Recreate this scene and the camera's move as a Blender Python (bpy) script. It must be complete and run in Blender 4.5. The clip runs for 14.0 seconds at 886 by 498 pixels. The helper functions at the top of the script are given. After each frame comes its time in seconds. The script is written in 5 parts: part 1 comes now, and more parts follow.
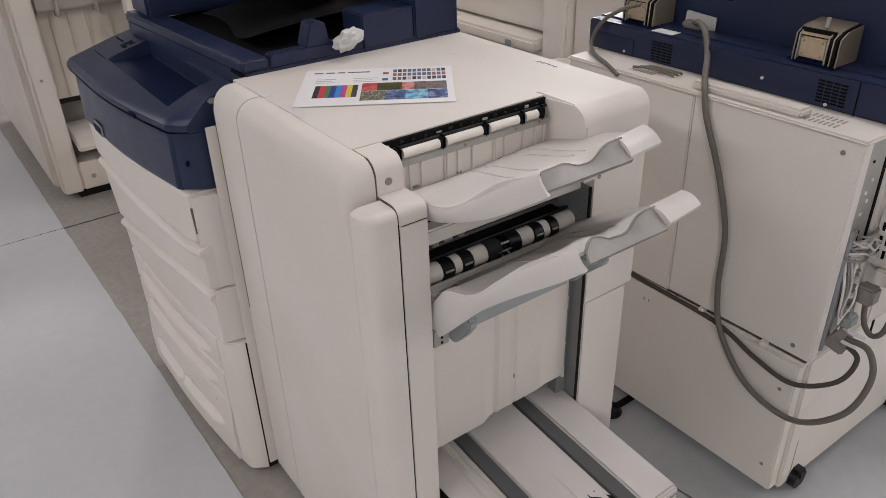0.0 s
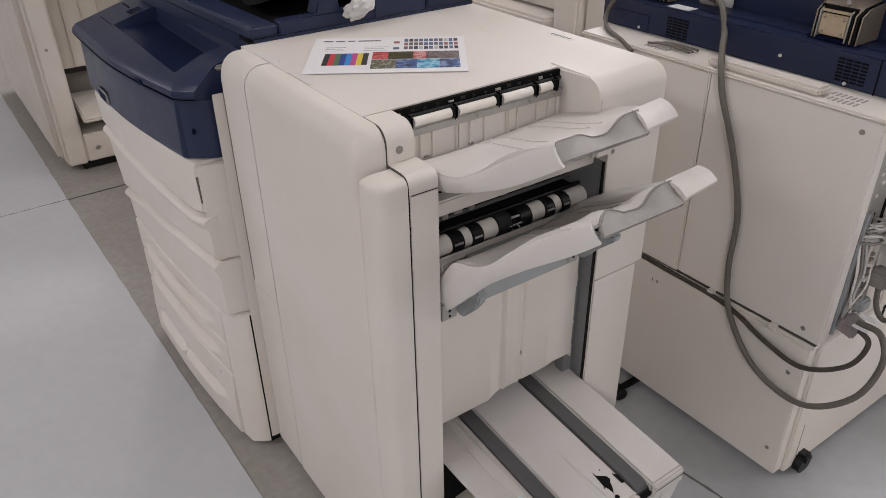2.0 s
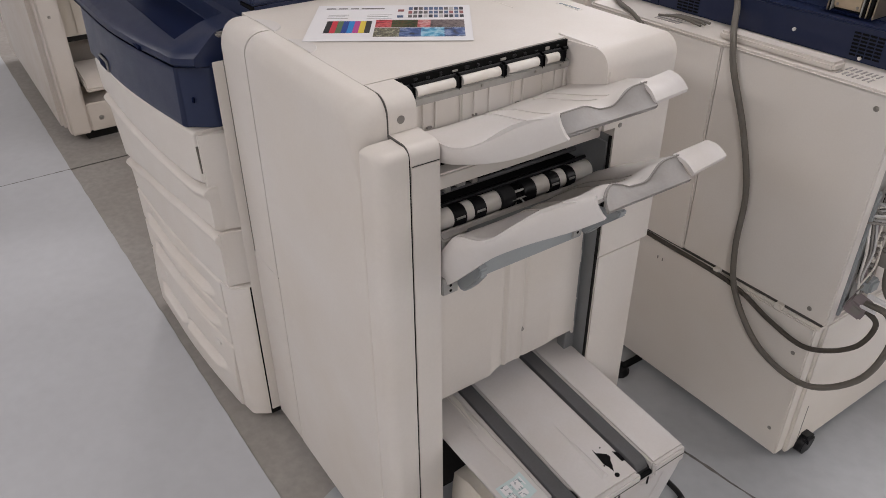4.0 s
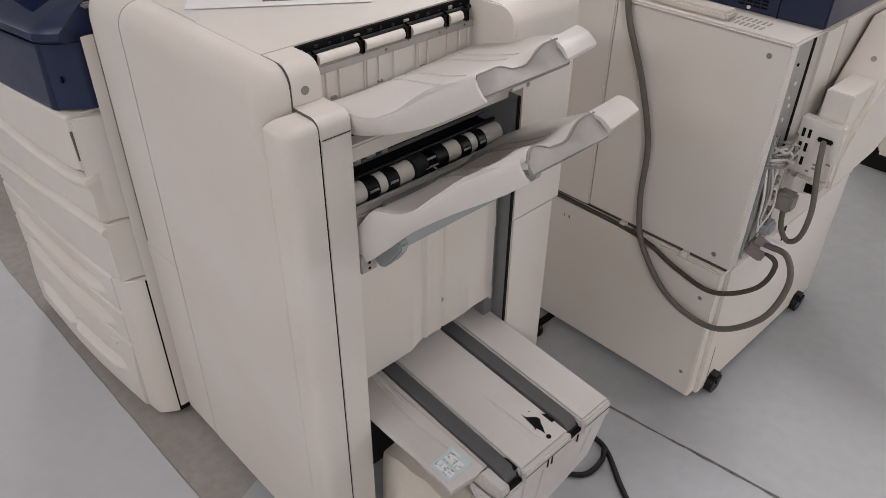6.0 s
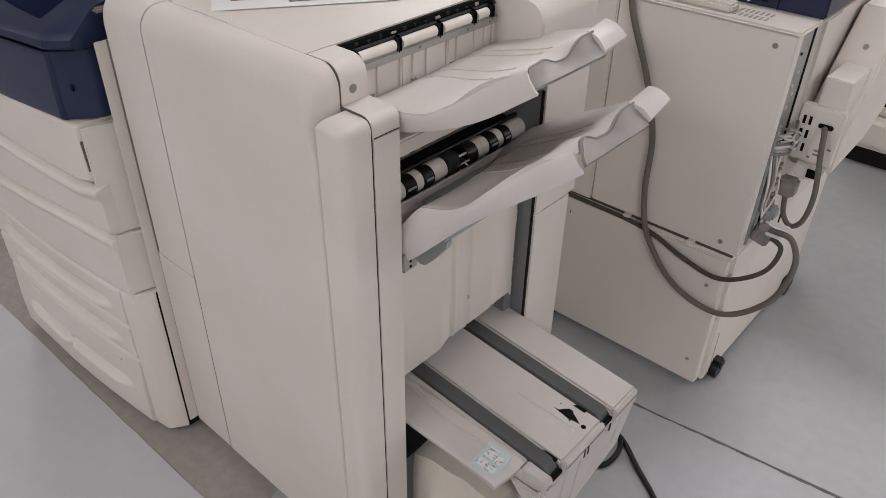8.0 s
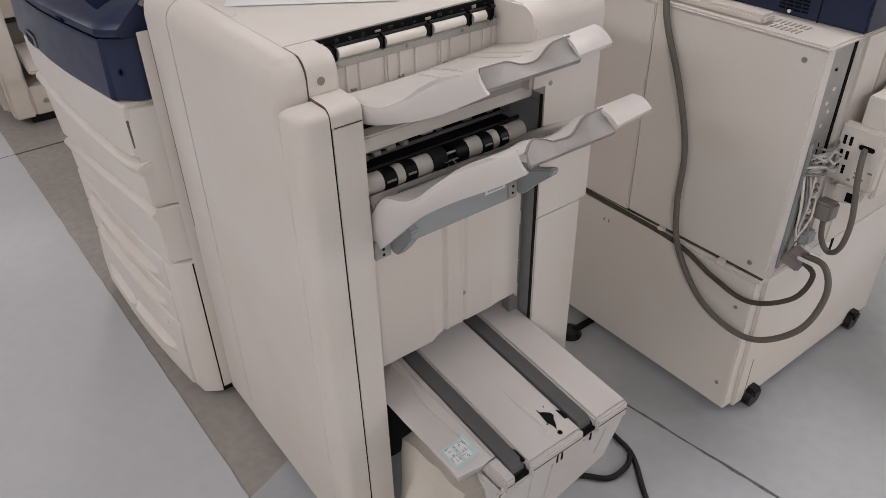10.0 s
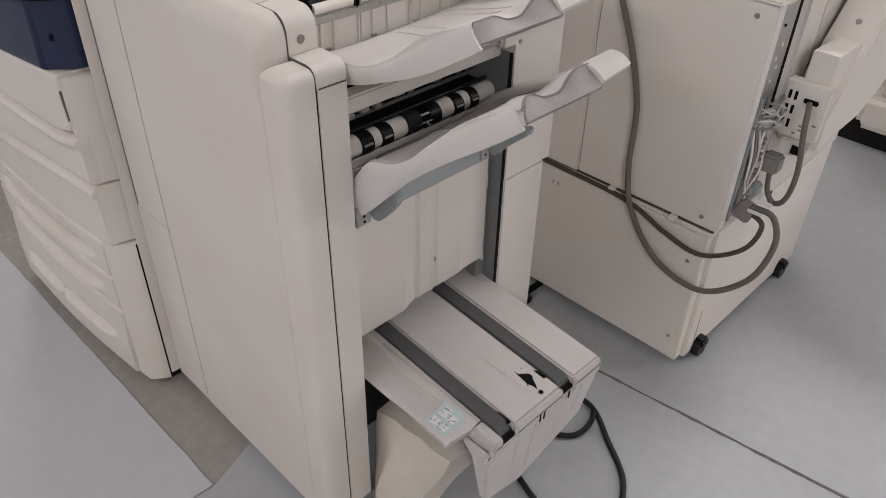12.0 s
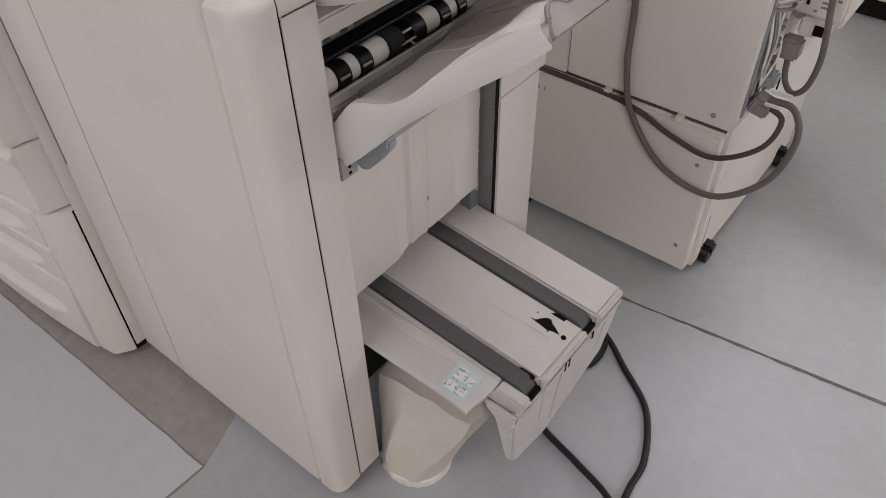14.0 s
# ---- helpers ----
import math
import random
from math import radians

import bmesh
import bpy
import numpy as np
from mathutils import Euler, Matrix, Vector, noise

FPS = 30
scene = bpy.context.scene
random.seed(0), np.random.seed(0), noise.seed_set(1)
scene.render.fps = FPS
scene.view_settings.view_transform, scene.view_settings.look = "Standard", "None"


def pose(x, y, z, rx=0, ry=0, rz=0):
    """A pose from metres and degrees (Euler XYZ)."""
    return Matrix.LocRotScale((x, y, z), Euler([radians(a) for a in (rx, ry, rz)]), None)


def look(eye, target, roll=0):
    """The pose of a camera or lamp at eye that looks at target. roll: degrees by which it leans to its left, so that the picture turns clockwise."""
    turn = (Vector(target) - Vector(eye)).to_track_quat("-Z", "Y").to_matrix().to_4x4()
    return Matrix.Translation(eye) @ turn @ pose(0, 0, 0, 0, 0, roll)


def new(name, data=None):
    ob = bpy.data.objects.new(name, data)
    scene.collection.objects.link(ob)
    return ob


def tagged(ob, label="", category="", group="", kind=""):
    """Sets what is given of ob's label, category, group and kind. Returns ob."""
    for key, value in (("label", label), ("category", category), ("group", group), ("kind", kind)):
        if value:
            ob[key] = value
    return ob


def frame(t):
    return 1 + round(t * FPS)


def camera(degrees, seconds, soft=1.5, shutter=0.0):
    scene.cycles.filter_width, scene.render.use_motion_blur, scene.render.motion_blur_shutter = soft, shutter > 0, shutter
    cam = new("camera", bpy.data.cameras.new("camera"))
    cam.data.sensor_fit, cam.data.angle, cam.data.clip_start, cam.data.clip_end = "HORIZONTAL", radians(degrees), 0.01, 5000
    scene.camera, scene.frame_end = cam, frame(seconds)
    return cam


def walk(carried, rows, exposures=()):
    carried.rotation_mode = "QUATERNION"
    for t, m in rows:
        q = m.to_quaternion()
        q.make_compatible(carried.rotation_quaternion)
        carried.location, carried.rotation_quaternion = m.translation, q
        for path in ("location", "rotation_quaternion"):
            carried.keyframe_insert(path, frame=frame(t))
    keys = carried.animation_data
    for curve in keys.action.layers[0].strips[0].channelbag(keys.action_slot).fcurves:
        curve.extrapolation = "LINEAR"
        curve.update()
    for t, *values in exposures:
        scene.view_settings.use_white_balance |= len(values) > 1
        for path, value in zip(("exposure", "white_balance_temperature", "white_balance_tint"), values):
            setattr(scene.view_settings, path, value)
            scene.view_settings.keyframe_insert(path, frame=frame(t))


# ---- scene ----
cam = camera(60.8, 14.0, soft=0.55)
PATH = [
    (0, (0.824, -0.504, 1.442), (-0.596, 0.494, 0.448), -1.9),
    (0.5, (0.828, -0.513, 1.42), (-0.592, 0.478, 0.42), -1.4),
    (1, (0.823, -0.516, 1.417), (-0.592, 0.468, 0.402), -1.2),
    (1.5, (0.813, -0.513, 1.417), (-0.598, 0.467, 0.392), -1.0),
    (2, (0.81, -0.508, 1.416), (-0.597, 0.471, 0.384), -0.9),
    (4.5, (0.801, -0.493, 1.387), (-0.566, 0.442, 0.265), -0.4),
    (5, (0.802, -0.494, 1.364), (-0.512, 0.455, 0.192), 0.1),
    (5.5, (0.792, -0.482, 1.369), (-0.466, 0.536, 0.194), 0.5),
    (6, (0.738, -0.495, 1.382), (-0.431, 0.641, 0.224), 0.7),
    (6.5, (0.669, -0.551, 1.384), (-0.425, 0.666, 0.234), 0.9),
    (7, (0.634, -0.607, 1.374), (-0.431, 0.641, 0.229), 1.1),
    (7.5, (0.62, -0.615, 1.368), (-0.43, 0.644, 0.223), 1.3),
    (10, (0.846, -0.445, 1.375), (-0.477, 0.539, 0.243), -1.2),
    (10.5, (0.844, -0.452, 1.376), (-0.485, 0.524, 0.244), -1.0),
    (11, (0.84, -0.468, 1.369), (-0.456, 0.526, 0.214), -0.3),
    (11.5, (0.813, -0.49, 1.344), (-0.413, 0.568, 0.17), 0.7),
    (12, (0.753, -0.533, 1.345), (-0.371, 0.622, 0.16), 1.4),
    (12.5, (0.7, -0.592, 1.354), (-0.363, 0.62, 0.172), 1.4),
    (13, (0.667, -0.618, 1.353), (-0.377, 0.599, 0.158), 1.2),
    (13.5, (0.633, -0.605, 1.342), (-0.363, 0.577, 0.073), 0.5),
    (14, (0.567, -0.44, 1.285), (-0.345, 0.665, -0.11), -1.2),
]
walk(cam, [(t, look(eye, target, roll)) for t, eye, target, roll in PATH])

# ---- world and light ----
world = bpy.data.worlds.new("world")
scene.world = world
world.use_nodes = True
world.node_tree.nodes["Background"].inputs[0].default_value = (1.0, 0.97, 0.95, 1)
world.node_tree.nodes["Background"].inputs[1].default_value = 0.02
scene.view_settings.exposure = 0.0

LAMP_ROWS = [(x, y) for x in (-4.6, -0.3, 4.0) for y in (-2.6, 1.4, 5.4)]
LAMP_WATTS = {(-4.6, -2.6): 42.0, (-4.6, 1.4): 50.0, (-4.6, 5.4): 140.0,
              (-0.3, -2.6): 43.0, (-0.3, 1.4): 17.0, (-0.3, 5.4): 190.0,
              (4.0, -2.6): 112.0, (4.0, 1.4): 8.0, (4.0, 5.4): 165.0}
CEILING = 3.1
for lx, ly in LAMP_ROWS:
    light = bpy.data.lights.new("tube_light", "AREA")
    light.shape, light.size, light.size_y = "RECTANGLE", 1.6, 0.6
    light.energy, light.color = LAMP_WATTS[lx, ly], (1.0, 0.955, 0.975)
    lamp = new("tube_light", light)
    lamp.location = (lx, ly, CEILING - 0.13)


# ---- materials ----
def shader(name, colour, rough=0.5, metal=0.0, grain=0.0, grain_scale=60.0, stain=0.0, stain_scale=3.0,
           bump=0.0, bump_scale=300.0, spec=0.5, warm=(0.8, 0.7, 0.55)):
    """A surface with fine grain, broader stains towards a dirt tint, and fine relief."""
    m = bpy.data.materials.new(name)
    m.use_nodes = True
    t = m.node_tree
    b = t.nodes["Principled BSDF"]
    b.inputs["Roughness"].default_value = rough
    b.inputs["Metallic"].default_value = metal
    b.inputs["Specular IOR Level"].default_value = spec
    co = t.nodes.new("ShaderNodeTexCoord").outputs["Object"]

    def cloud(scale, detail):
        n = t.nodes.new("ShaderNodeTexNoise")
        n.inputs["Scale"].default_value, n.inputs["Detail"].default_value = scale, detail
        t.links.new(co, n.inputs["Vector"])
        return n.outputs["Fac"]

    def blend(fac, lo, hi, a, c):
        r = t.nodes.new("ShaderNodeMapRange")
        r.inputs["From Min"].default_value, r.inputs["From Max"].default_value = 0.35, 0.7
        r.inputs["To Min"].default_value, r.inputs["To Max"].default_value = lo, hi
        t.links.new(fac, r.inputs["Value"])
        x = t.nodes.new("ShaderNodeMix")
        x.data_type = "RGBA"
        t.links.new(r.outputs["Result"], x.inputs["Factor"])
        for socket, v in ((x.inputs[6], a), (x.inputs[7], c)):
            if isinstance(v, tuple):
                socket.default_value = (*v, 1)
            else:
                t.links.new(v, socket)
        return x.outputs[2]

    out = colour
    if grain:
        dark = tuple(c * 0.6 for c in colour)
        out = blend(cloud(grain_scale, 6), 0.0, grain, out, dark)
    if stain:
        dirt = tuple(c * w for c, w in zip(colour, warm))
        out = blend(cloud(stain_scale, 5), 0.0, stain, out, dirt)
    if isinstance(out, tuple):
        b.inputs["Base Color"].default_value = (*out, 1)
    else:
        t.links.new(out, b.inputs["Base Color"])
    if stain:
        r = t.nodes.new("ShaderNodeMapRange")
        r.inputs["To Min"].default_value, r.inputs["To Max"].default_value = max(0.05, rough - 0.08), min(1, rough + 0.1)
        t.links.new(cloud(stain_scale * 4, 4), r.inputs["Value"])
        t.links.new(r.outputs["Result"], b.inputs["Roughness"])
    if bump:
        n = t.nodes.new("ShaderNodeBump")
        n.inputs["Strength"].default_value, n.inputs["Distance"].default_value = bump, 0.001
        t.links.new(cloud(bump_scale, 3), n.inputs["Height"])
        t.links.new(n.outputs["Normal"], b.inputs["Normal"])
    return m


WHITE = shader("off_white_plastic", (0.69, 0.648, 0.605), 0.48, grain=0.06, grain_scale=180, stain=0.22, stain_scale=4, bump=0.12, bump_scale=900)
TRAYW = shader("tray_plastic", (0.66, 0.63, 0.61), 0.5, grain=0.06, grain_scale=220, stain=0.2, stain_scale=9, bump=0.12, bump_scale=900)
DECKW = shader("booklet_tray_plastic", (0.56, 0.537, 0.527), 0.5, grain=0.08, grain_scale=220, stain=0.25, stain_scale=9, bump=0.12, bump_scale=900)
INNER = shader("inner_white_plastic", (0.68, 0.645, 0.605), 0.55, stain=0.25, stain_scale=8, bump=0.1, bump_scale=700)
REAR = shader("back_panel_paint", (0.76, 0.72, 0.675), 0.55, grain=0.06, grain_scale=250, stain=0.25, stain_scale=3, bump=0.2, bump_scale=1200)
BEIGE = shader("aged_beige_plastic", (0.50, 0.46, 0.40), 0.55, stain=0.35, stain_scale=6, bump=0.15, bump_scale=600)
NAVY = shader("navy_plastic", (0.0135, 0.0215, 0.060), 0.34, spec=0.42, grain=0.1, grain_scale=300, stain=0.2, stain_scale=6, bump=0.12, bump_scale=900, warm=(1.2, 1.1, 1.0))
NAVYD = shader("navy_matt_plastic", (0.006, 0.011, 0.038), 0.55, spec=0.05, bump=0.12, bump_scale=900)
BLACK = shader("black_plastic", (0.009, 0.009, 0.010), 0.4, spec=0.3, bump=0.1, bump_scale=500)
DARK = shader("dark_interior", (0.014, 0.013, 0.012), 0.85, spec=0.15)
BELT = shader("grey_rubber_belt", (0.098, 0.098, 0.102), 0.78, spec=0.3, grain=0.25, grain_scale=400, stain=0.2, stain_scale=25, bump=0.25, bump_scale=900)
STEEL = shader("zinc_sheet", (0.42, 0.415, 0.40), 0.42, metal=0.4, grain=0.2, grain_scale=120, stain=0.25, stain_scale=30)
BLUEGREY = shader("grey_bracket_plastic", (0.33, 0.355, 0.365), 0.5, grain=0.1, grain_scale=200, stain=0.2, stain_scale=20)
CHANNEL = shader("dark_grey_channel", (0.20, 0.207, 0.213), 0.5, grain=0.1, grain_scale=200, stain=0.2, stain_scale=20)
GREYTR = shader("grey_tray_stop_plastic", (0.36, 0.346, 0.336), 0.58, grain=0.12, grain_scale=200, stain=0.25, stain_scale=25)
HINGED = shader("dark_hinge_steel", (0.30, 0.25, 0.20), 0.38, metal=0.5, grain=0.3, grain_scale=120, stain=0.3, stain_scale=50)
BRASS = shader("yellowed_hinge_steel", (0.62, 0.52, 0.38), 0.34, metal=0.5, grain=0.3, grain_scale=90, stain=0.3, stain_scale=40)
CABLE = shader("grey_cable_rubber", (0.150, 0.137, 0.120), 0.55, spec=0.3, stain=0.3, stain_scale=30)
DRUM = shader("dark_grey_drum_rubber", (0.022, 0.022, 0.023), 0.7, spec=0.25)
CABLEB = shader("black_cable_rubber", (0.008, 0.008, 0.009), 0.5, spec=0.3, bump=0.2, bump_scale=400)
GAPCABLE = shader("dark_brown_cable_rubber", (0.075, 0.066, 0.056), 0.6, spec=0.25, stain=0.3, stain_scale=30)
MAUVE = shader("mauve_grey_plastic", (0.25, 0.21, 0.22), 0.5, stain=0.2, stain_scale=40)
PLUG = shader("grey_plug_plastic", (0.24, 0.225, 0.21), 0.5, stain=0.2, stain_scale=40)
RUBBERW = shader("white_roller_rubber", (0.80, 0.77, 0.73), 0.6, stain=0.35, stain_scale=30)
PAPER = shader("white_paper", (0.74, 0.725, 0.735), 0.75, grain=0.03, grain_scale=500)
PAPERD = shader("dark_plastic_film", (0.014, 0.013, 0.013), 0.3, stain=0.3, stain_scale=14)
TAPE = shader("crumpled_white_plastic", (0.56, 0.55, 0.54), 0.4)
CYAN = shader("pale_cyan_label", (0.50, 0.60, 0.60), 0.5)
INK = shader("grey_print_ink", (0.20, 0.24, 0.26), 0.6)
SCREW = shader("screw_steel", (0.36, 0.34, 0.31), 0.4, metal=0.5)
CONCRETE = shader("bare_concrete", (0.33, 0.308, 0.285), 0.6, grain=0.45, grain_scale=40, stain=0.4, stain_scale=3.5, bump=0.3, bump_scale=120, warm=(0.62, 0.58, 0.54))
PAINT = shader("light_grey_floor_paint", (0.49, 0.497, 0.515), 0.5, grain=0.12, grain_scale=25, stain=0.25, stain_scale=2.2, bump=0.15, bump_scale=60, warm=(0.78, 0.77, 0.76))
PAINT2 = shader("grey_floor_paint", (0.39, 0.402, 0.415), 0.55, grain=0.2, grain_scale=30, stain=0.4, stain_scale=2.6, bump=0.15, bump_scale=60, warm=(0.7, 0.68, 0.66))
JOINT = shader("floor_joint_filler", (0.17, 0.16, 0.15), 0.9, spec=0.15, grain=1.0, grain_scale=60)
STACKG = shader("grey_guide_plastic", (0.33, 0.305, 0.28), 0.5, grain=0.1, grain_scale=120, stain=0.4, stain_scale=6)
# Off-white made darker: the stacker's dimmer light is put into the colour.
STACKW = shader("dimmed_off_white_paint", (0.58, 0.535, 0.49), 0.5, grain=0.06, grain_scale=180, stain=0.3, stain_scale=4, bump=0.12, bump_scale=900)
SKIRT = shader("yellowed_skirt_plastic", (0.64, 0.60, 0.54), 0.5, grain=0.1, grain_scale=120, stain=0.35, stain_scale=9, bump=0.12, bump_scale=700)
SEAMLINE = shader("grey_seam_shadow_gap", (0.10, 0.093, 0.086), 0.85, spec=0.15)
# Dead black: chipped holes and slots, also shade painted into gaps and recesses.
DEADBLACK = shader("dead_black", (0.006, 0.006, 0.006), 0.8, spec=0.12)
PLASTER = shader("wall_paint", (0.58, 0.565, 0.54), 0.7, stain=0.15, stain_scale=1.2)
CEIL = shader("ceiling_paint", (0.80, 0.79, 0.77), 0.8, stain=0.1, stain_scale=1.0)

GLOW = bpy.data.materials.new("lamp_diffuser")
GLOW.use_nodes = True
GLOW.node_tree.nodes["Principled BSDF"].inputs["Emission Color"].default_value = (1, 0.95, 0.88, 1)
GLOW.node_tree.nodes["Principled BSDF"].inputs["Emission Strength"].default_value = 3.0


def ink(name, colour):
    return shader(name, colour, 0.6)


def photo_ink(name, colours, scale):
    """A printed picture: blotches of a few colours."""
    m = bpy.data.materials.new(name)
    m.use_nodes = True
    t = m.node_tree
    n = t.nodes.new("ShaderNodeTexNoise")
    n.inputs["Scale"].default_value, n.inputs["Detail"].default_value = scale, 5
    r = t.nodes.new("ShaderNodeValToRGB")
    r.color_ramp.elements[0].position, r.color_ramp.elements[1].position = 0.32, 0.7
    r.color_ramp.elements[0].color, r.color_ramp.elements[1].color = (*colours[0], 1), (*colours[-1], 1)
    for k, c in enumerate(colours[1:-1]):
        r.color_ramp.elements.new(0.32 + 0.38 * (k + 1) / (len(colours) - 1)).color = (*c, 1)
    t.links.new(t.nodes.new("ShaderNodeTexCoord").outputs["Object"], n.inputs["Vector"])
    t.links.new(n.outputs["Fac"], r.inputs["Fac"])
    t.links.new(r.outputs["Color"], t.nodes["Principled BSDF"].inputs["Base Color"])
    t.nodes["Principled BSDF"].inputs["Roughness"].default_value = 0.5
    return m


# ---- mesh helpers ----
def thing(name, at, label, category, group="", kind=""):
    ob = new(name)
    ob.location = at
    ob.empty_display_size = 0.05
    return tagged(ob, label, category, group, kind)


def to_mesh(name, bm, at, smooth=32):
    bmesh.ops.recalc_face_normals(bm, faces=bm.faces)
    bmesh.ops.translate(bm, verts=bm.verts, vec=[-c for c in at])
    me = bpy.data.meshes.new(name)
    bm.to_mesh(me)
    bm.free()
    me.polygons.foreach_set("use_smooth", [True] * len(me.polygons))
    me.set_sharp_from_angle(angle=radians(smooth))
    return me


def part(name, bm, material, parent, label="", smooth=32):
    root = parent
    while root.parent:
        root = root.parent
    me = to_mesh(name, bm, root.location, smooth)
    me.materials.append(material)
    ob = new(name, me)
    ob.parent = parent
    return tagged(ob, label)


def solid(name, bm, material, at, label, category, group="", kind="", smooth=32):
    me = to_mesh(name, bm, at, smooth)
    me.materials.append(material)
    ob = new(name, me)
    ob.location = at
    return tagged(ob, label, category, group, kind)


def box(x0, x1, y0, y1, z0, z1, bevel=0.0, seg=2, bm=None):
    bm = bm or bmesh.new()
    m = Matrix.Translation(((x0 + x1) / 2, (y0 + y1) / 2, (z0 + z1) / 2)) @ Matrix.Diagonal((x1 - x0, y1 - y0, z1 - z0, 1))
    made = bmesh.ops.create_cube(bm, size=1, matrix=m)["verts"]
    if bevel:
        edges = list({e for v in made for e in v.link_edges})
        bmesh.ops.bevel(bm, geom=edges, offset=bevel, segments=seg, affect="EDGES", clamp_overlap=True)
    return bm


def turned(bm, m):
    bmesh.ops.transform(bm, matrix=m, verts=bm.verts)
    return bm


def prism(pts, axis, a, b, bevel=0.0, seg=2, bm=None):
    """A polygon in the two other axes (in x, y, z order), drawn out along axis from a to b."""
    bm = bm or bmesh.new()

    def place(p, d):
        return {"x": (d, *p), "y": (p[0], d, p[1]), "z": (*p, d)}[axis]

    lo = [bm.verts.new(place(p, a)) for p in pts]
    hi = [bm.verts.new(place(p, b)) for p in pts]
    bm.faces.new(lo), bm.faces.new(hi[::-1])
    n = len(pts)
    for i in range(n):
        bm.faces.new((lo[i], hi[i], hi[(i + 1) % n], lo[(i + 1) % n]))
    if bevel:
        bmesh.ops.recalc_face_normals(bm, faces=bm.faces)
        edges = [e for e in {e for v in lo + hi for e in v.link_edges} if e.calc_face_angle(0) > 0.45]
        bmesh.ops.bevel(bm, geom=edges, offset=bevel, segments=seg, affect="EDGES", clamp_overlap=True)
    return bm


def rod(p0, p1, r, r1=None, seg=16, bm=None):
    bm = bm or bmesh.new()
    p0, p1 = Vector(p0), Vector(p1)
    m = Matrix.Translation((p0 + p1) / 2) @ (p1 - p0).to_track_quat("Z", "Y").to_matrix().to_4x4()
    bmesh.ops.create_cone(bm, cap_ends=True, segments=seg, radius1=r, radius2=r if r1 is None else r1, depth=(p1 - p0).length, matrix=m)
    return bm


def spline(pts, n=8):
    pts = [Vector(p) for p in pts]
    ext = [2 * pts[0] - pts[1], *pts, 2 * pts[-1] - pts[-2]]
    out = []
    for i in range(1, len(ext) - 2):
        a, b, c, d = ext[i - 1:i + 3]
        for k in range(n):
            s = k / n
            out.append(0.5 * (2 * b + (c - a) * s + (2 * a - 5 * b + 4 * c - d) * s * s + (3 * b - a - 3 * c + d) * s ** 3))
    return out + [pts[-1]]


def tube(pts, r, seg=10, n=8, bm=None):
    bm = bm or bmesh.new()
    line = spline(pts, n)
    side = None
    rings = []
    for i, p in enumerate(line):
        way = (line[min(i + 1, len(line) - 1)] - line[max(i - 1, 0)]).normalized()
        side = (side - way * side.dot(way)).normalized() if side else way.orthogonal().normalized()
        up = way.cross(side)
        rings.append([bm.verts.new(p + r * (side * math.cos(a) + up * math.sin(a))) for a in (k * math.tau / seg for k in range(seg))])
    for a, b in zip(rings, rings[1:]):
        for k in range(seg):
            bm.faces.new((a[k], a[(k + 1) % seg], b[(k + 1) % seg], b[k]))
    bm.faces.new(rings[0][::-1]), bm.faces.new(rings[-1])
    return bm


def shell(top, bottom, bm=None):
    """A closed body between two grids of points."""
    bm = bm or bmesh.new()
    t = [[bm.verts.new(p) for p in row] for row in top]
    b = [[bm.verts.new(p) for p in row] for row in bottom]
    for i in range(len(t) - 1):
        for j in range(len(t[0]) - 1):
            bm.faces.new((t[i][j], t[i + 1][j], t[i + 1][j + 1], t[i][j + 1]))
            bm.faces.new((b[i][j], b[i][j + 1], b[i + 1][j + 1], b[i + 1][j]))
    rim = [(i, 0) for i in range(len(t))] + [(len(t) - 1, j) for j in range(1, len(t[0]))]
    rim += [(i, len(t[0]) - 1) for i in range(len(t) - 2, -1, -1)] + [(0, j) for j in range(len(t[0]) - 2, 0, -1)]
    for (i, j), (k, l) in zip(rim, rim[1:] + rim[:1]):
        bm.faces.new((t[i][j], b[i][j], b[k][l], t[k][l]))
    return bm


def arc(cx, cz, r, a0, a1, n=5):
    return [(cx + r * math.cos(radians(a0 + (a1 - a0) * k / n)), cz + r * math.sin(radians(a0 + (a1 - a0) * k / n))) for k in range(n + 1)]


def step(a, b, x):
    s = min(1.0, max(0.0, (x - a) / (b - a)))
    return s * s * (3 - 2 * s)


def table(xs, vs):
    """A smooth line through a few knots."""
    def f(x):
        x = min(max(x, xs[0]), xs[-1])
        k = min(max(sum(1 for q in xs if q <= x) - 1, 0), len(xs) - 2)
        h = [xs[i + 1] - xs[i] for i in range(len(xs) - 1)]
        d = [(vs[i + 1] - vs[i]) / h[i] for i in range(len(h))]
        m = [d[0]] + [0 if d[i - 1] * d[i] < 0 else (d[i - 1] + d[i]) / 2 for i in range(1, len(d))] + [d[-1]]
        s = (x - xs[k]) / h[k]
        return (vs[k] * (1 + 2 * s) * (1 - s) ** 2 + m[k] * h[k] * s * (1 - s) ** 2 + vs[k + 1] * s * s * (3 - 2 * s) + m[k + 1] * h[k] * s * s * (s - 1))
    return f


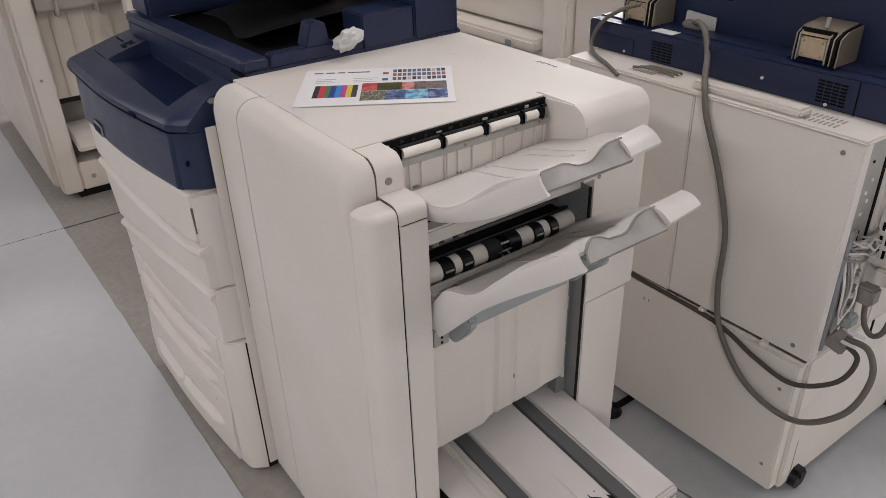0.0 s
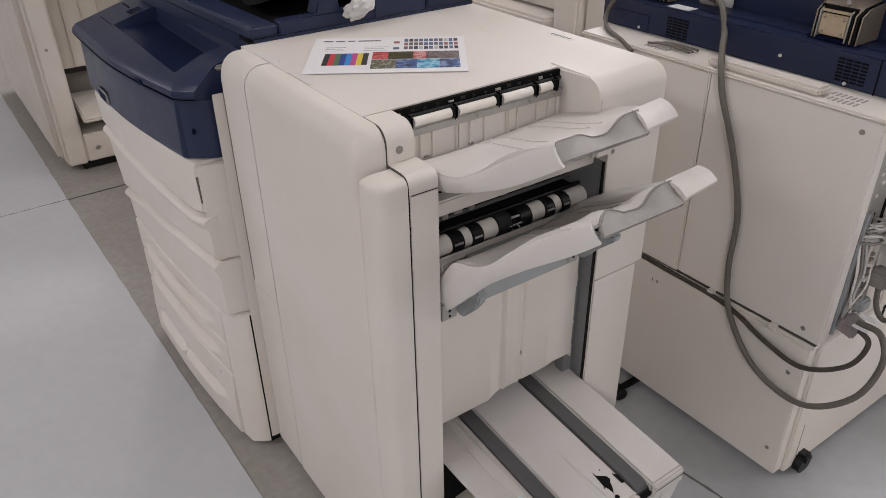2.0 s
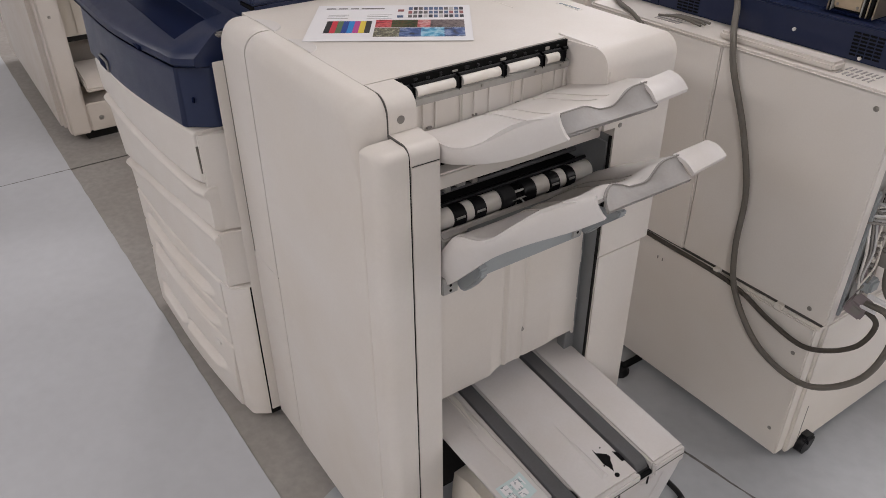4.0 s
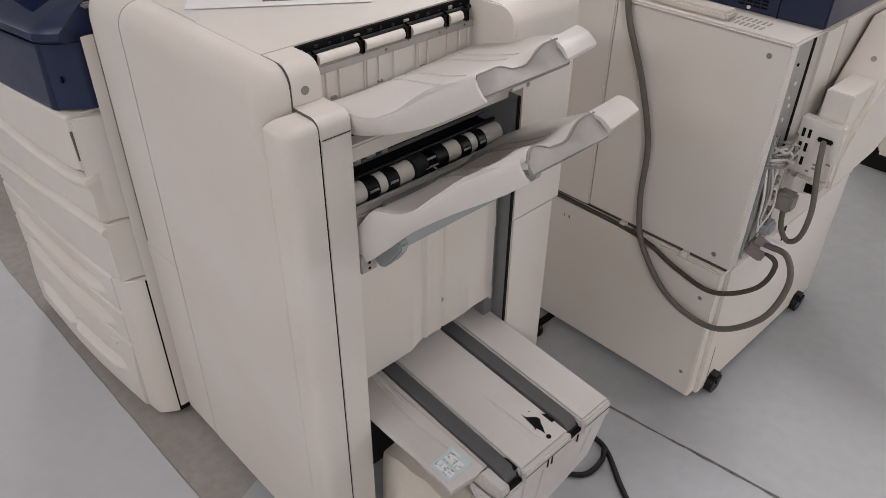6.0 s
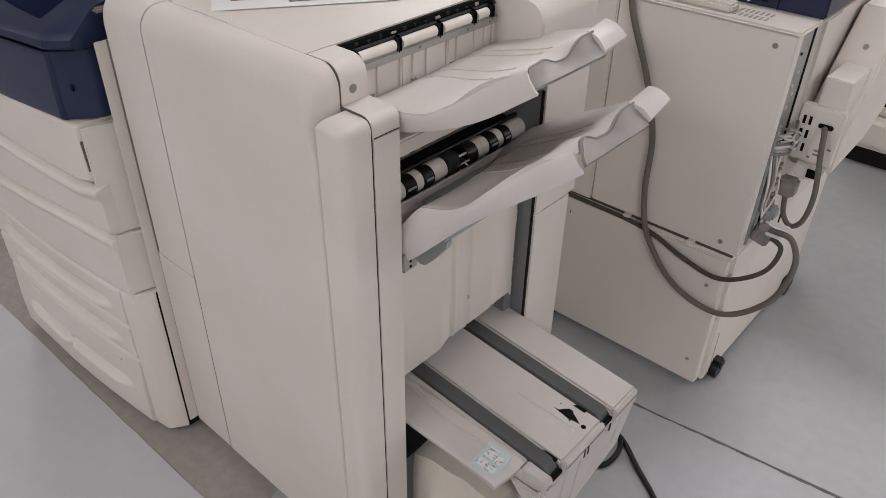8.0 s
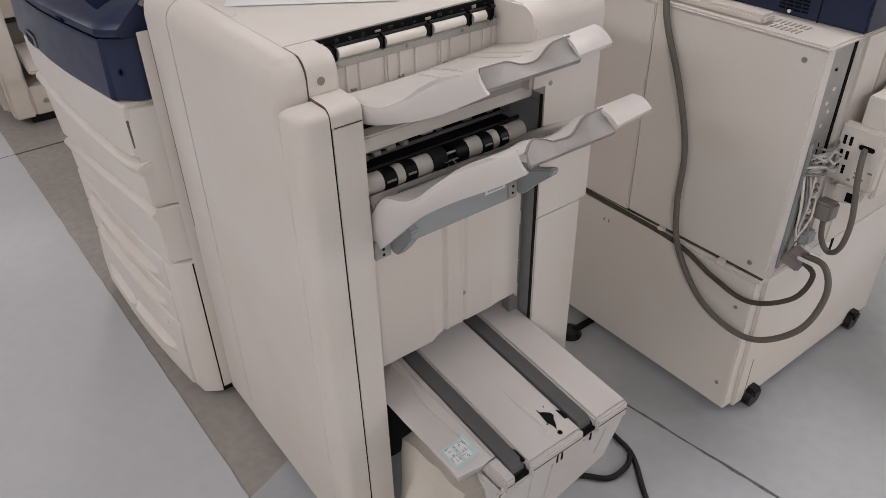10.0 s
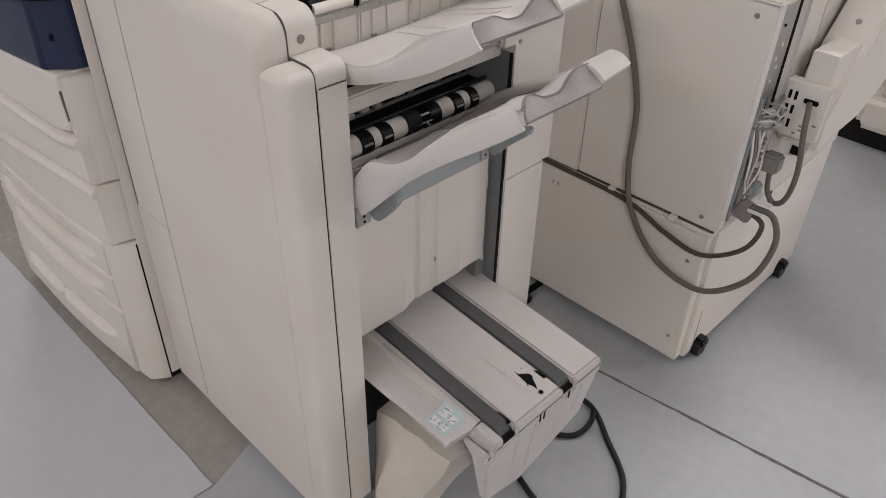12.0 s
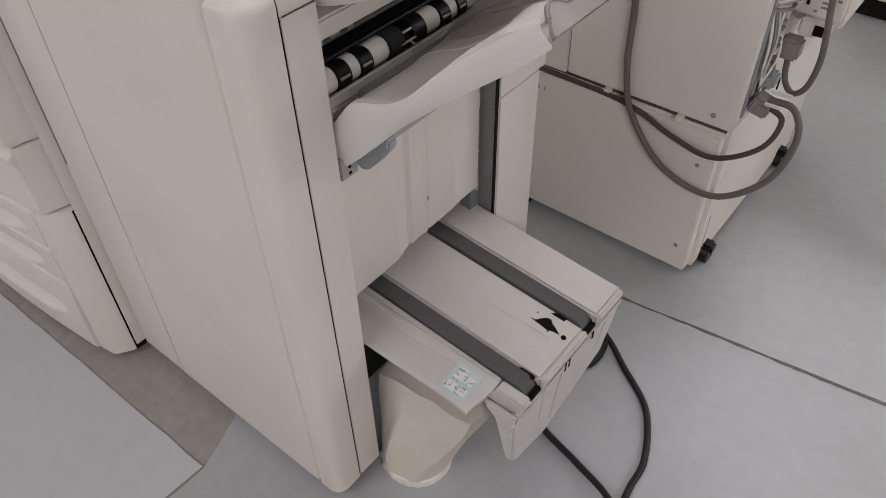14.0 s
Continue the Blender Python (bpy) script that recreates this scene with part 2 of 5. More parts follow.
def rolled(outline, back, front, r, n=7):
    """A front panel that rolls back at the edges that outline(inset) draws in; y runs from back to front."""
    bm = bmesh.new()
    levels = [(0.0, back)] + [(r * (1 - math.cos(a)), front + r * (1 - math.sin(a))) for a in (k * math.pi / 2 / n for k in range(n + 1))]
    rings = [[bm.verts.new((x, y, z)) for x, z in outline(i)] for i, y in levels]
    for a, b in zip(rings, rings[1:]):
        for k in range(len(a)):
            bm.faces.new((a[k], a[(k + 1) % len(a)], b[(k + 1) % len(a)], b[k]))
    bm.faces.new(rings[0]), bm.faces.new(rings[-1])
    return bm


def screw(parent, p, way, r=0.005, name="screw"):
    p, way = Vector(p), Vector(way)
    bm = rod(p - way * 0.004, p + way * 0.0012, r, r * 0.85, 14)
    side = way.orthogonal().normalized()
    up = way.cross(side)
    for d in (side, up):
        bmesh.ops.create_cube(bm, size=1, matrix=Matrix.Translation(p + way * 0.0008) @ Matrix((side, up, way)).transposed().to_4x4() @ Matrix.Diagonal((r * (1.3 if d is side else 0.25), r * (0.25 if d is side else 1.3), 0.0016, 1)))
    return part(name, bm, SCREW, parent)


# ---- the room ----
solid("floor", box(-9, 7, -6, 9, -0.2, 0), CONCRETE, (0, 0, 0), "bare stained concrete floor slab", "floor", kind="structure")


def paint_patch(name, pts, material, label):
    """A coat of floor paint with a slightly ragged edge."""
    rng = random.Random(name)
    ragged = []
    for a, b in zip(pts, pts[1:] + pts[:1]):
        a, b = Vector(a), Vector(b)
        n = max(1, int((b - a).length / 0.05))
        side = Vector((-(b - a).y, (b - a).x)).normalized()
        ragged += [a + (b - a) * k / n + side * (rng.uniform(-0.0014, 0.0014) if k else 0) for k in range(n)]
    return solid(name, prism([tuple(p) for p in ragged], "z", 0.0, 0.0035), material, (0, 0, 0), label, "floor paint", kind="structure")


paint_patch("floor_paint_west", [(-8.9, -5.9), (-0.44, -5.9), (-0.262, -0.162), (-2.336, -0.184), (-8.9, -0.22)], PAINT, "light grey painted aisle on the floor")
paint_patch("floor_paint_south", [(-0.43, -5.9), (6.9, -5.9), (6.9, 1.53), (0.583, 0.752), (0.10, 0.692), (-0.33, 0.64), (-0.30, -0.05), (-0.257, -0.165)], PAINT2, "grey painted floor, worn and scuffed")
paint_patch("floor_paint_north", [(-0.33, 0.646), (0.10, 0.698), (0.583, 0.758), (6.9, 1.536), (6.9, 8.9), (-0.6, 8.9)], PAINT2, "grey painted floor, worn and scuffed")


def joint(name, a, b, w, seed):
    rng = random.Random(seed)
    a, b = Vector(a), Vector(b)
    n = int((b - a).length / 0.012)
    side = Vector((-(b - a).y, (b - a).x)).normalized()
    wide = [w * (0.30 + 0.9 * abs(noise.noise(Vector((k * 0.21, seed * 3.7, 0)))) + 0.35 * rng.random() ** 3) for k in range(n + 1)]
    left = [a + (b - a) * k / n + side * (wide[k] * rng.uniform(0.4, 0.6)) for k in range(n + 1)]
    right = [a + (b - a) * k / n - side * (wide[k] * rng.uniform(0.4, 0.6)) for k in range(n + 1)]
    bm = bmesh.new()
    lo = [[bm.verts.new((p.x, p.y, z)) for p in row] for row in (left, right) for z in (0.0038,)]
    for k in range(n):
        bm.faces.new((lo[0][k], lo[0][k + 1], lo[1][k + 1], lo[1][k]))
    extr = bmesh.ops.extrude_face_region(bm, geom=bm.faces[:])
    bmesh.ops.translate(bm, verts=[v for v in extr["geom"] if isinstance(v, bmesh.types.BMVert)], vec=(0, 0, -0.004))
    return solid(name, bm, JOINT, (0, 0, 0), "dark cracked joint in the concrete floor", "floor joint", kind="structure")


joint("floor_joint_1", (-0.33, 0.643), (0.10, 0.695), 0.008, 1)
joint("floor_joint_2", (0.10, 0.695), (3.0, 1.035), 0.0080, 2)
joint("floor_joint_3", (-2.33, -3.0), (-2.375, 0.6), 0.007, 3)

for nm, b in (("wall_south", (-9, 7, -6.2, -6)), ("wall_north", (-9, 7, 9, 9.2)), ("wall_west", (-9.2, -9, -6, 9)), ("wall_east", (7, 7.2, -6, 9))):
    solid(nm, box(*b, 0, CEILING), PLASTER, (0, 0, 0), "plain off-white painted warehouse wall", "wall", kind="structure")
solid("ceiling", box(-9.2, 7.2, -6.2, 9.2, CEILING, CEILING + 0.2), CEIL, (0, 0, 0), "plain white painted ceiling", "ceiling", kind="structure")
for lx, ly in LAMP_ROWS:
    fit = thing("ceiling_light", (lx, ly, CEILING), "white ceiling light box with two bright tubes", "ceiling light", "ceiling lights")
    part("housing", box(lx - 0.8, lx + 0.8, ly - 0.3, ly + 0.3, CEILING - 0.06, CEILING, 0.01), CEIL, fit)
    for k in (-0.13, 0.13):
        part("tube", rod((lx - 0.72, ly + k, CEILING - 0.09), (lx + 0.72, ly + k, CEILING - 0.09), 0.018, seg=12), GLOW, fit, "glowing white tube")


# ---- the booklet finisher ----
FRONT, SEAM, TOP = -0.055, -0.003, 1.012
fin = thing("booklet_finisher", (-0.29, 0.25, 0.0), "off-white booklet finisher with two slanted output trays, docked to the printer", "finisher")


def door_outline(i):
    """Front view of the main panel, its upper exit corner rounded."""
    r = 0.030
    return [(-0.4445, 0.034), (-0.0488 - 0.16 * i, 0.034), (-0.0488 - 0.16 * i, 0.90), (-0.056 - 0.7 * i, 0.955 - 0.3 * i), *arc(-0.056 - 0.7 * i - r, TOP - i - r, r, 0, 90, 6), (-0.4445, TOP - i)]


def pillar_outline(i):
    r = 0.014
    return [(-0.0470 + 0.10 * i, 0.034), (0.0 - i, 0.034), *arc(0.0 - i - r, 0.955 - 0.30 * i - r, r, 0, 90, 5), (-0.0470 + 0.10 * i, 0.955 - 0.30 * i)]


part("front_door", rolled(door_outline, SEAM, FRONT, 0.037), WHITE, fin, "tall smooth front door with a rolled top edge")
part("door_pillar", rolled(pillar_outline, SEAM, FRONT - 0.0012, 0.024, 9), WHITE, fin, "rounded pillar at the door's edge")

part("door_groove", box(-0.060, -0.042, FRONT + 0.0120, SEAM, 0.036, 0.925), WHITE, fin)


def strip_outline(z0, z1, top):
    def f(i):
        lo = -0.578 + i * 0.4
        if not top:
            return [(lo, z0), (-0.4500, z0), (-0.4500, z1), (lo, z1)]
        return [(lo, z0), (-0.4482, z0), (-0.4482, TOP - i), *arc(lo + 0.025, TOP - i - 0.025, 0.025, 90, 180, 5)]
    return f


part("upper_side_strip", rolled(strip_outline(0.5075, TOP, True), SEAM, FRONT, 0.037), WHITE, fin)
part("lower_side_strip", rolled(strip_outline(0.034, 0.5045, False), SEAM, FRONT + 0.001, 0.012), WHITE, fin)
part("docking_rail", box(-0.5828, -0.5794, -0.0725, 0.5, 0.036, 0.93, 0.001), WHITE, fin)
# Grey band: the shade beside the rail, put in as colour.
part("rail_shade_band", box(-0.5796, -0.5780, -0.052, 0.4, 0.036, 0.93), PLUG, fin)
part("body", box(-0.578, -0.13, 0.004, 0.53, 0.05, 0.985, 0.004), WHITE, fin)
for x, y in ((-0.53, 0.04), (-0.53, 0.48), (-0.16, 0.48)):
    part("caster", rod((x, y - 0.012, 0.026), (x, y + 0.012, 0.026), 0.026, seg=20), BLACK, fin, "black caster wheel")

# top cover, with the exit slot cut out of its outer edge
cover = [(-0.578, -0.0022), (-0.1195, -0.0022), (-0.1195, 0.3860), (-0.1400, 0.3860), (-0.1400, 0.548), (-0.578, 0.548)]
part("top_cover", prism(cover, "z", 0.984, TOP), WHITE, fin, "smooth flat top cover")
part("cover_seam", box(-0.575, -0.31, 0.4275, 0.4295, TOP - 0.001, TOP + 0.0003), RUBBERW, fin)
part("cover_label", box(-0.285, -0.225, 0.513, 0.525, TOP, TOP + 0.0006), RUBBERW, fin, "small printed label")
for k in range(7):
    part("label_bar", box(-0.281 + 0.0078 * k, -0.2755 + 0.0078 * k, 0.5155 + 0.0012 * (k % 2), 0.5222, TOP + 0.0004, TOP + 0.0010), INK, fin)
for x in (-0.475, -0.335):
    n = 12
    dish = [(x + 0.042 * math.cos(a), -0.0015 + 0.026 * math.sin(a)) for a in (k * math.pi / n for k in range(n + 1))]
    part("finger_recess", prism(dish, "z", TOP - 0.006, TOP + 0.0012, 0.001, 1), TRAYW, fin)

# post beside the door
# Dark strips fill the door and strip seams: their shade as colour.
part("door_gap_shade", box(-0.12, -0.0007, -0.0031, -0.0003, 0.04, 0.94), DEADBLACK, fin)
part("door_gap_shade", box(-0.575, -0.078, -0.004, 0.003, 0.90, 1.000), DARK, fin)
part("strip_gap_shade", box(-0.4505, -0.4440, -0.0530, 0.0, 0.04, 0.966), SEAMLINE, fin)
part("strip_gap_shade", box(-0.56, -0.449, -0.0535, 0.0, 0.503, 0.509), SEAMLINE, fin)
part("exit_post", box(-0.13, 0.0, -0.0008, 0.05, 0.036, 0.9275, 0.0014), WHITE, fin)
cap = [(-0.13, 0.9282), (0.0, 0.9282), *arc(-0.016, 0.941, 0.016, 0, 90, 10), (-0.056, 0.957), (-0.13, 0.957)]
part("post_cap", prism(cap, "y", -0.0021, 0.05, 0.0012), WHITE, fin)
# Inset dark copies of cap and post give their seams a painted shade.
part("cap_gap_shade", prism([(x - 0.0008, z) for x, z in cap], "y", -0.0031, -0.0003), SEAMLINE, fin)
part("cap_gap_shade", box(-0.12, -0.0012, 0.003, 0.049, 0.9265, 0.9300), SEAMLINE, fin)
upper = [(-0.118, 0.957), (-0.055, 0.957), *arc(-0.081, TOP - 0.026, 0.026, 0, 90, 12), (-0.118, TOP)]
part("upper_post", prism(upper, "y", -0.0020, 0.047, 0.0012), WHITE, fin)
part("cap_gap_shade", prism([(x - 0.0008, z - 0.0008) for x, z in upper], "y", -0.0031, -0.0003), SEAMLINE, fin)
part("screw_hole", rod((-0.057, 0.0195, 0.976), (-0.0542, 0.0195, 0.976), 0.0062, seg=20), PLUG, fin, "grey plugged screw hole")

# rear corner cover and column
rear_top = [(-0.14, 0.877), (-0.015, 0.877), *arc(-0.047, TOP - 0.032, 0.032, 0, 90, 20), (-0.14, TOP)]
bm = prism(rear_top, "y", 0.386, 0.548)
rim = [e for e in bm.edges if all(v.co.y < 0.3865 and v.co.x > -0.139 for v in e.verts) or (all(v.co.y < 0.3865 and v.co.z > TOP - 0.001 for v in e.verts))]
bmesh.ops.bevel(bm, geom=rim, offset=0.006, segments=4, affect="EDGES")
part("rear_cover", bm, WHITE, fin, "rounded rear corner cover", 40)
part("rear_upper_column", box(-0.14, -0.015, 0.4185, 0.548, 0.6155, 0.877), WHITE, fin)
part("rear_lower_column", box(-0.14, -0.0165, 0.4185, 0.536, 0.04, 0.6125, 0.003), WHITE, fin)
screw(fin, (-0.0153, 0.43, 0.879), (1, 0, 0), 0.0052)
screw(fin, (-0.0153, 0.426, 0.957), (1, 0, 0), 0.0045)

# upper exit: ribbed wall, metal strip, rollers
part("exit_wall", box(-0.13, -0.1085, 0.047, 0.386, 0.86, 0.968), INNER, fin, "ribbed inner exit wall")
for y in (0.0899, 0.113, 0.160, 0.1648, 0.187, 0.217, 0.2635, 0.2675, 0.287, 0.330, 0.3563, 0.3764):
    part("rib", box(-0.1085, -0.1045, y - 0.0014, y + 0.0014, 0.87, 0.966, 0.001, 1), INNER, fin)
for y in (0.101, 0.1885, 0.277, 0.366):
    part("clip", box(-0.1085, -0.1045, y - 0.005, y + 0.005, 0.923, 0.927, 0.001, 1), PLUG, fin)
part("metal_strip", box(-0.114, -0.103, 0.047, 0.386, 0.965, 0.979, 0.002), STEEL, fin, "thin zinc guide strip")
for y in (0.075, 0.2, 0.31, 0.365):
    screw(fin, (-0.103, y, 0.972), (1, 0, 0), 0.003)
part("exit_gap", box(-0.1245, -0.1140, 0.046, 0.386, 0.95, 1.0095), DEADBLACK, fin)
part("exit_shaft", rod((-0.111, 0.048, 0.9965), (-0.111, 0.384, 0.9965), 0.0030, seg=10), BLACK, fin)
for y0, y1 in ((0.05, 0.064), (0.078, 0.148), (0.162, 0.236), (0.252, 0.316), (0.332, 0.360)):
    part("exit_roller", rod((-0.108, y0, 0.987), (-0.108, y1, 0.987), 0.0080, seg=18), RUBBERW, fin, "white exit roller")
for y in (0.071, 0.155, 0.244, 0.324, 0.369):
    part("roller_clip", box(-0.118, -0.0975, y - 0.004, y + 0.004, 0.975, 1.001, 0.004), BLACK, fin)
rng = random.Random(4)
for k in range(14):
    y = 0.055 + 0.0235 * k
    part("sensor_lever", box(-0.1145, -0.1125 + rng.uniform(0, 0.001), y, y + rng.uniform(0.004, 0.012), rng.uniform(0.999, 1.002), rng.uniform(1.004, 1.007), 0.0008, 1), BLACK if k % 4 else SCREW, fin)

# beam, lower exit with its roller bar
part("exit_beam", box(-0.072, -0.043, 0.05, 0.417, 0.8490, 0.876, 0.003), INNER, fin)
# Black sheets put the darkness inside the open exit into colour.
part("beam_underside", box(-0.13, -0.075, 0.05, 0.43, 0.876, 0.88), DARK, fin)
part("lower_exit_back", box(-0.135, -0.128, 0.05, 0.43, 0.68, 0.86), DEADBLACK, fin)
part("exit_throat", box(-0.128, -0.086, 0.051, 0.402, 0.70, 0.80), DEADBLACK, fin)
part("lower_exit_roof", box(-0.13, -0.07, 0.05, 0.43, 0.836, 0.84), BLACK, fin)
part("lower_exit_end", box(-0.12, -0.0235, 0.4125, 0.4155, 0.70, 0.8485, 0.001), CHANNEL, fin, "dark grey plastic end block")
RX, RZ, REND = -0.066, 0.7815, 0.412
part("roller_bar", rod((RX, 0.05, RZ), (RX, REND, RZ), 0.0135, seg=28), DEADBLACK, fin, "dark roller core")
for y0, y1 in ((0.051, 0.109), (0.1345, 0.150), (0.1745, 0.205), (0.2815, 0.311), (0.335, 0.350), (0.3715, REND)):
    part("roller_sleeve", rod((RX, y0, RZ), (RX, y1, RZ), 0.0170, seg=28), RUBBERW, fin, "white roller sleeve")
part("roller_shaft", rod((RX - 0.006, 0.05, RZ + 0.0215), (RX - 0.006, REND, RZ + 0.0215), 0.0032, seg=12), BLACK, fin)
for y0, y1 in ((0.110, 0.1335), (0.151, 0.1735), (0.312, 0.334), (0.351, 0.3705)):
    clip_bow = [(RX - 0.014, RZ + 0.012), *arc(RX + 0.002, RZ, 0.0178, 125, -60, 10), (RX + 0.004, RZ - 0.018), (RX - 0.014, RZ - 0.012)]
    part("roller_clip", prism(clip_bow, "y", y0, y1, 0.0012, 1), BLACK, fin, "black clip round the roller")
    part("roller_hub", rod((RX + 0.0175, y0 + 0.002, RZ + 0.003), (RX + 0.0175, y1 - 0.004, RZ + 0.003), 0.0028, seg=12), STEEL, fin)
for y0, y1 in ((0.206, 0.235), (0.253, 0.280)):
    part("paddle_drum", prism([(RX - 0.014, RZ - 0.008), *arc(RX + 0.001, RZ + 0.001, 0.0195, -75, 130, 12), (RX - 0.014, RZ + 0.014)], "y", y0, y1, 0.0015, 1), BLACK if y0 > 0.25 else DRUM, fin, "dark paddle drum")
part("centre_lever", prism([(-0.070, 0.780), (-0.050, 0.772), (-0.043, 0.760), (-0.041, 0.766), (-0.047, 0.784), (-0.066, 0.792)], "y", 0.238, 0.250, 0.002), BLACK, fin)
part("lever_rod", rod((-0.053, 0.222, 0.7935), (-0.053, 0.262, 0.7935), 0.0022, seg=10), STEEL, fin)
part("lever_rod", rod((-0.047, 0.226, 0.782), (-0.047, 0.256, 0.782), 0.0016, seg=10), STEEL, fin)
part("lever_hook", tube([(-0.047, 0.243, 0.782), (-0.040, 0.247, 0.776), (-0.038, 0.251, 0.768)], 0.0016, 6, 4), STEEL, fin)
rng = random.Random(31)
for y, w, z, mat in ((0.098, 0.010, 0.812, PLUG), (0.118, 0.013, 0.815, STEEL), (0.142, 0.018, 0.819, STEEL), (0.172, 0.012, 0.818, PLUG), (0.212, 0.024, 0.824, STEEL), (0.244, 0.012, 0.822, BELT), (0.30, 0.02, 0.823, BELT), (0.352, 0.015, 0.825, BELT)):
    part("upper_guide_clip", box(-0.100, -0.090 + rng.uniform(0, 0.004), y, y + w, z - 0.005, z + 0.004, 0.0015, 1), mat, fin)
part("upper_guide_shaft", rod((-0.098, 0.052, 0.8085), (-0.098, REND, 0.8085), 0.0036, seg=10), BELT, fin)
part("guide_mark", box(-0.071, -0.0705, 0.085, 0.14, 0.832, 0.836), PLUG, fin)
apron = [(-0.09, 0.755), (-0.052, 0.760), (-0.0455, 0.774), (-0.036, 0.778), (-0.022, 0.772), (-0.022, 0.69), (-0.09, 0.69)]
part("exit_apron", prism(apron, "y", 0.068, 0.402, 0.003), TRAYW, fin)

# lower exit panel with two creases, and the gap beside it
n = 120
face = []
for k in range(n + 1):
    y = 0.051 + 0.353 * k / n
    dent = -0.0045 * (math.exp(-((y - 0.222) / 0.0035) ** 2) + math.exp(-((y - 0.270) / 0.0035) ** 2)) + 0.002 * (math.exp(-((y - 0.229) / 0.004) ** 2) + math.exp(-((y - 0.263) / 0.004) ** 2))
    low = 0.404 + 0.012 * step(0.19, 0.215, y) + 0.004 * step(0.33, 0.36, y)
    face.append((y, dent, low))
top_rows = [[(-0.047 + d, y, z) for y, d, lo in face] for z in (0.74,)] + [[(-0.047 + d, y, lo + (0.74 - lo) * s) for y, d, lo in face] for s in (0.5, 0.02)] + [[(-0.051 + d, y, lo) for y, d, lo in face]]
back_rows = [[(x - 0.012, y, z) for x, y, z in row] for row in top_rows]
part("exit_panel", shell(top_rows, back_rows), WHITE, fin, "flat lower exit panel with two creases")
screw(fin, (-0.0468, 0.266, 0.489), (1, 0, 0), 0.0048)
part("side_channel", box(-0.075, -0.052, 0.39, 0.4155, 0.30, 0.74, 0.001), CHANNEL, fin, "grey sheet-metal channel")
for z0, z1 in ((0.415, 0.445), (0.50, 0.505), (0.588, 0.618), (0.675, 0.70)):
    part("channel_tab", box(-0.06, -0.047, 0.402, 0.407, z0, z1, 0.001, 1), INNER, fin)
part("channel_lining", box(-0.056, -0.0225, 0.4155, 0.4184, 0.30, 0.86), CHANNEL, fin, "dark grey lining of the gap")
# Dark strip paints the shadow gap between channel and column.
part("channel_shadow_gap", box(-0.0225, -0.0185, 0.414, 0.4184, 0.34, 0.86), DARK, fin)
# Dark sheet gives the booklet opening its inner darkness as colour.
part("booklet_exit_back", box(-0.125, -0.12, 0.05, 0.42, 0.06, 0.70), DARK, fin)


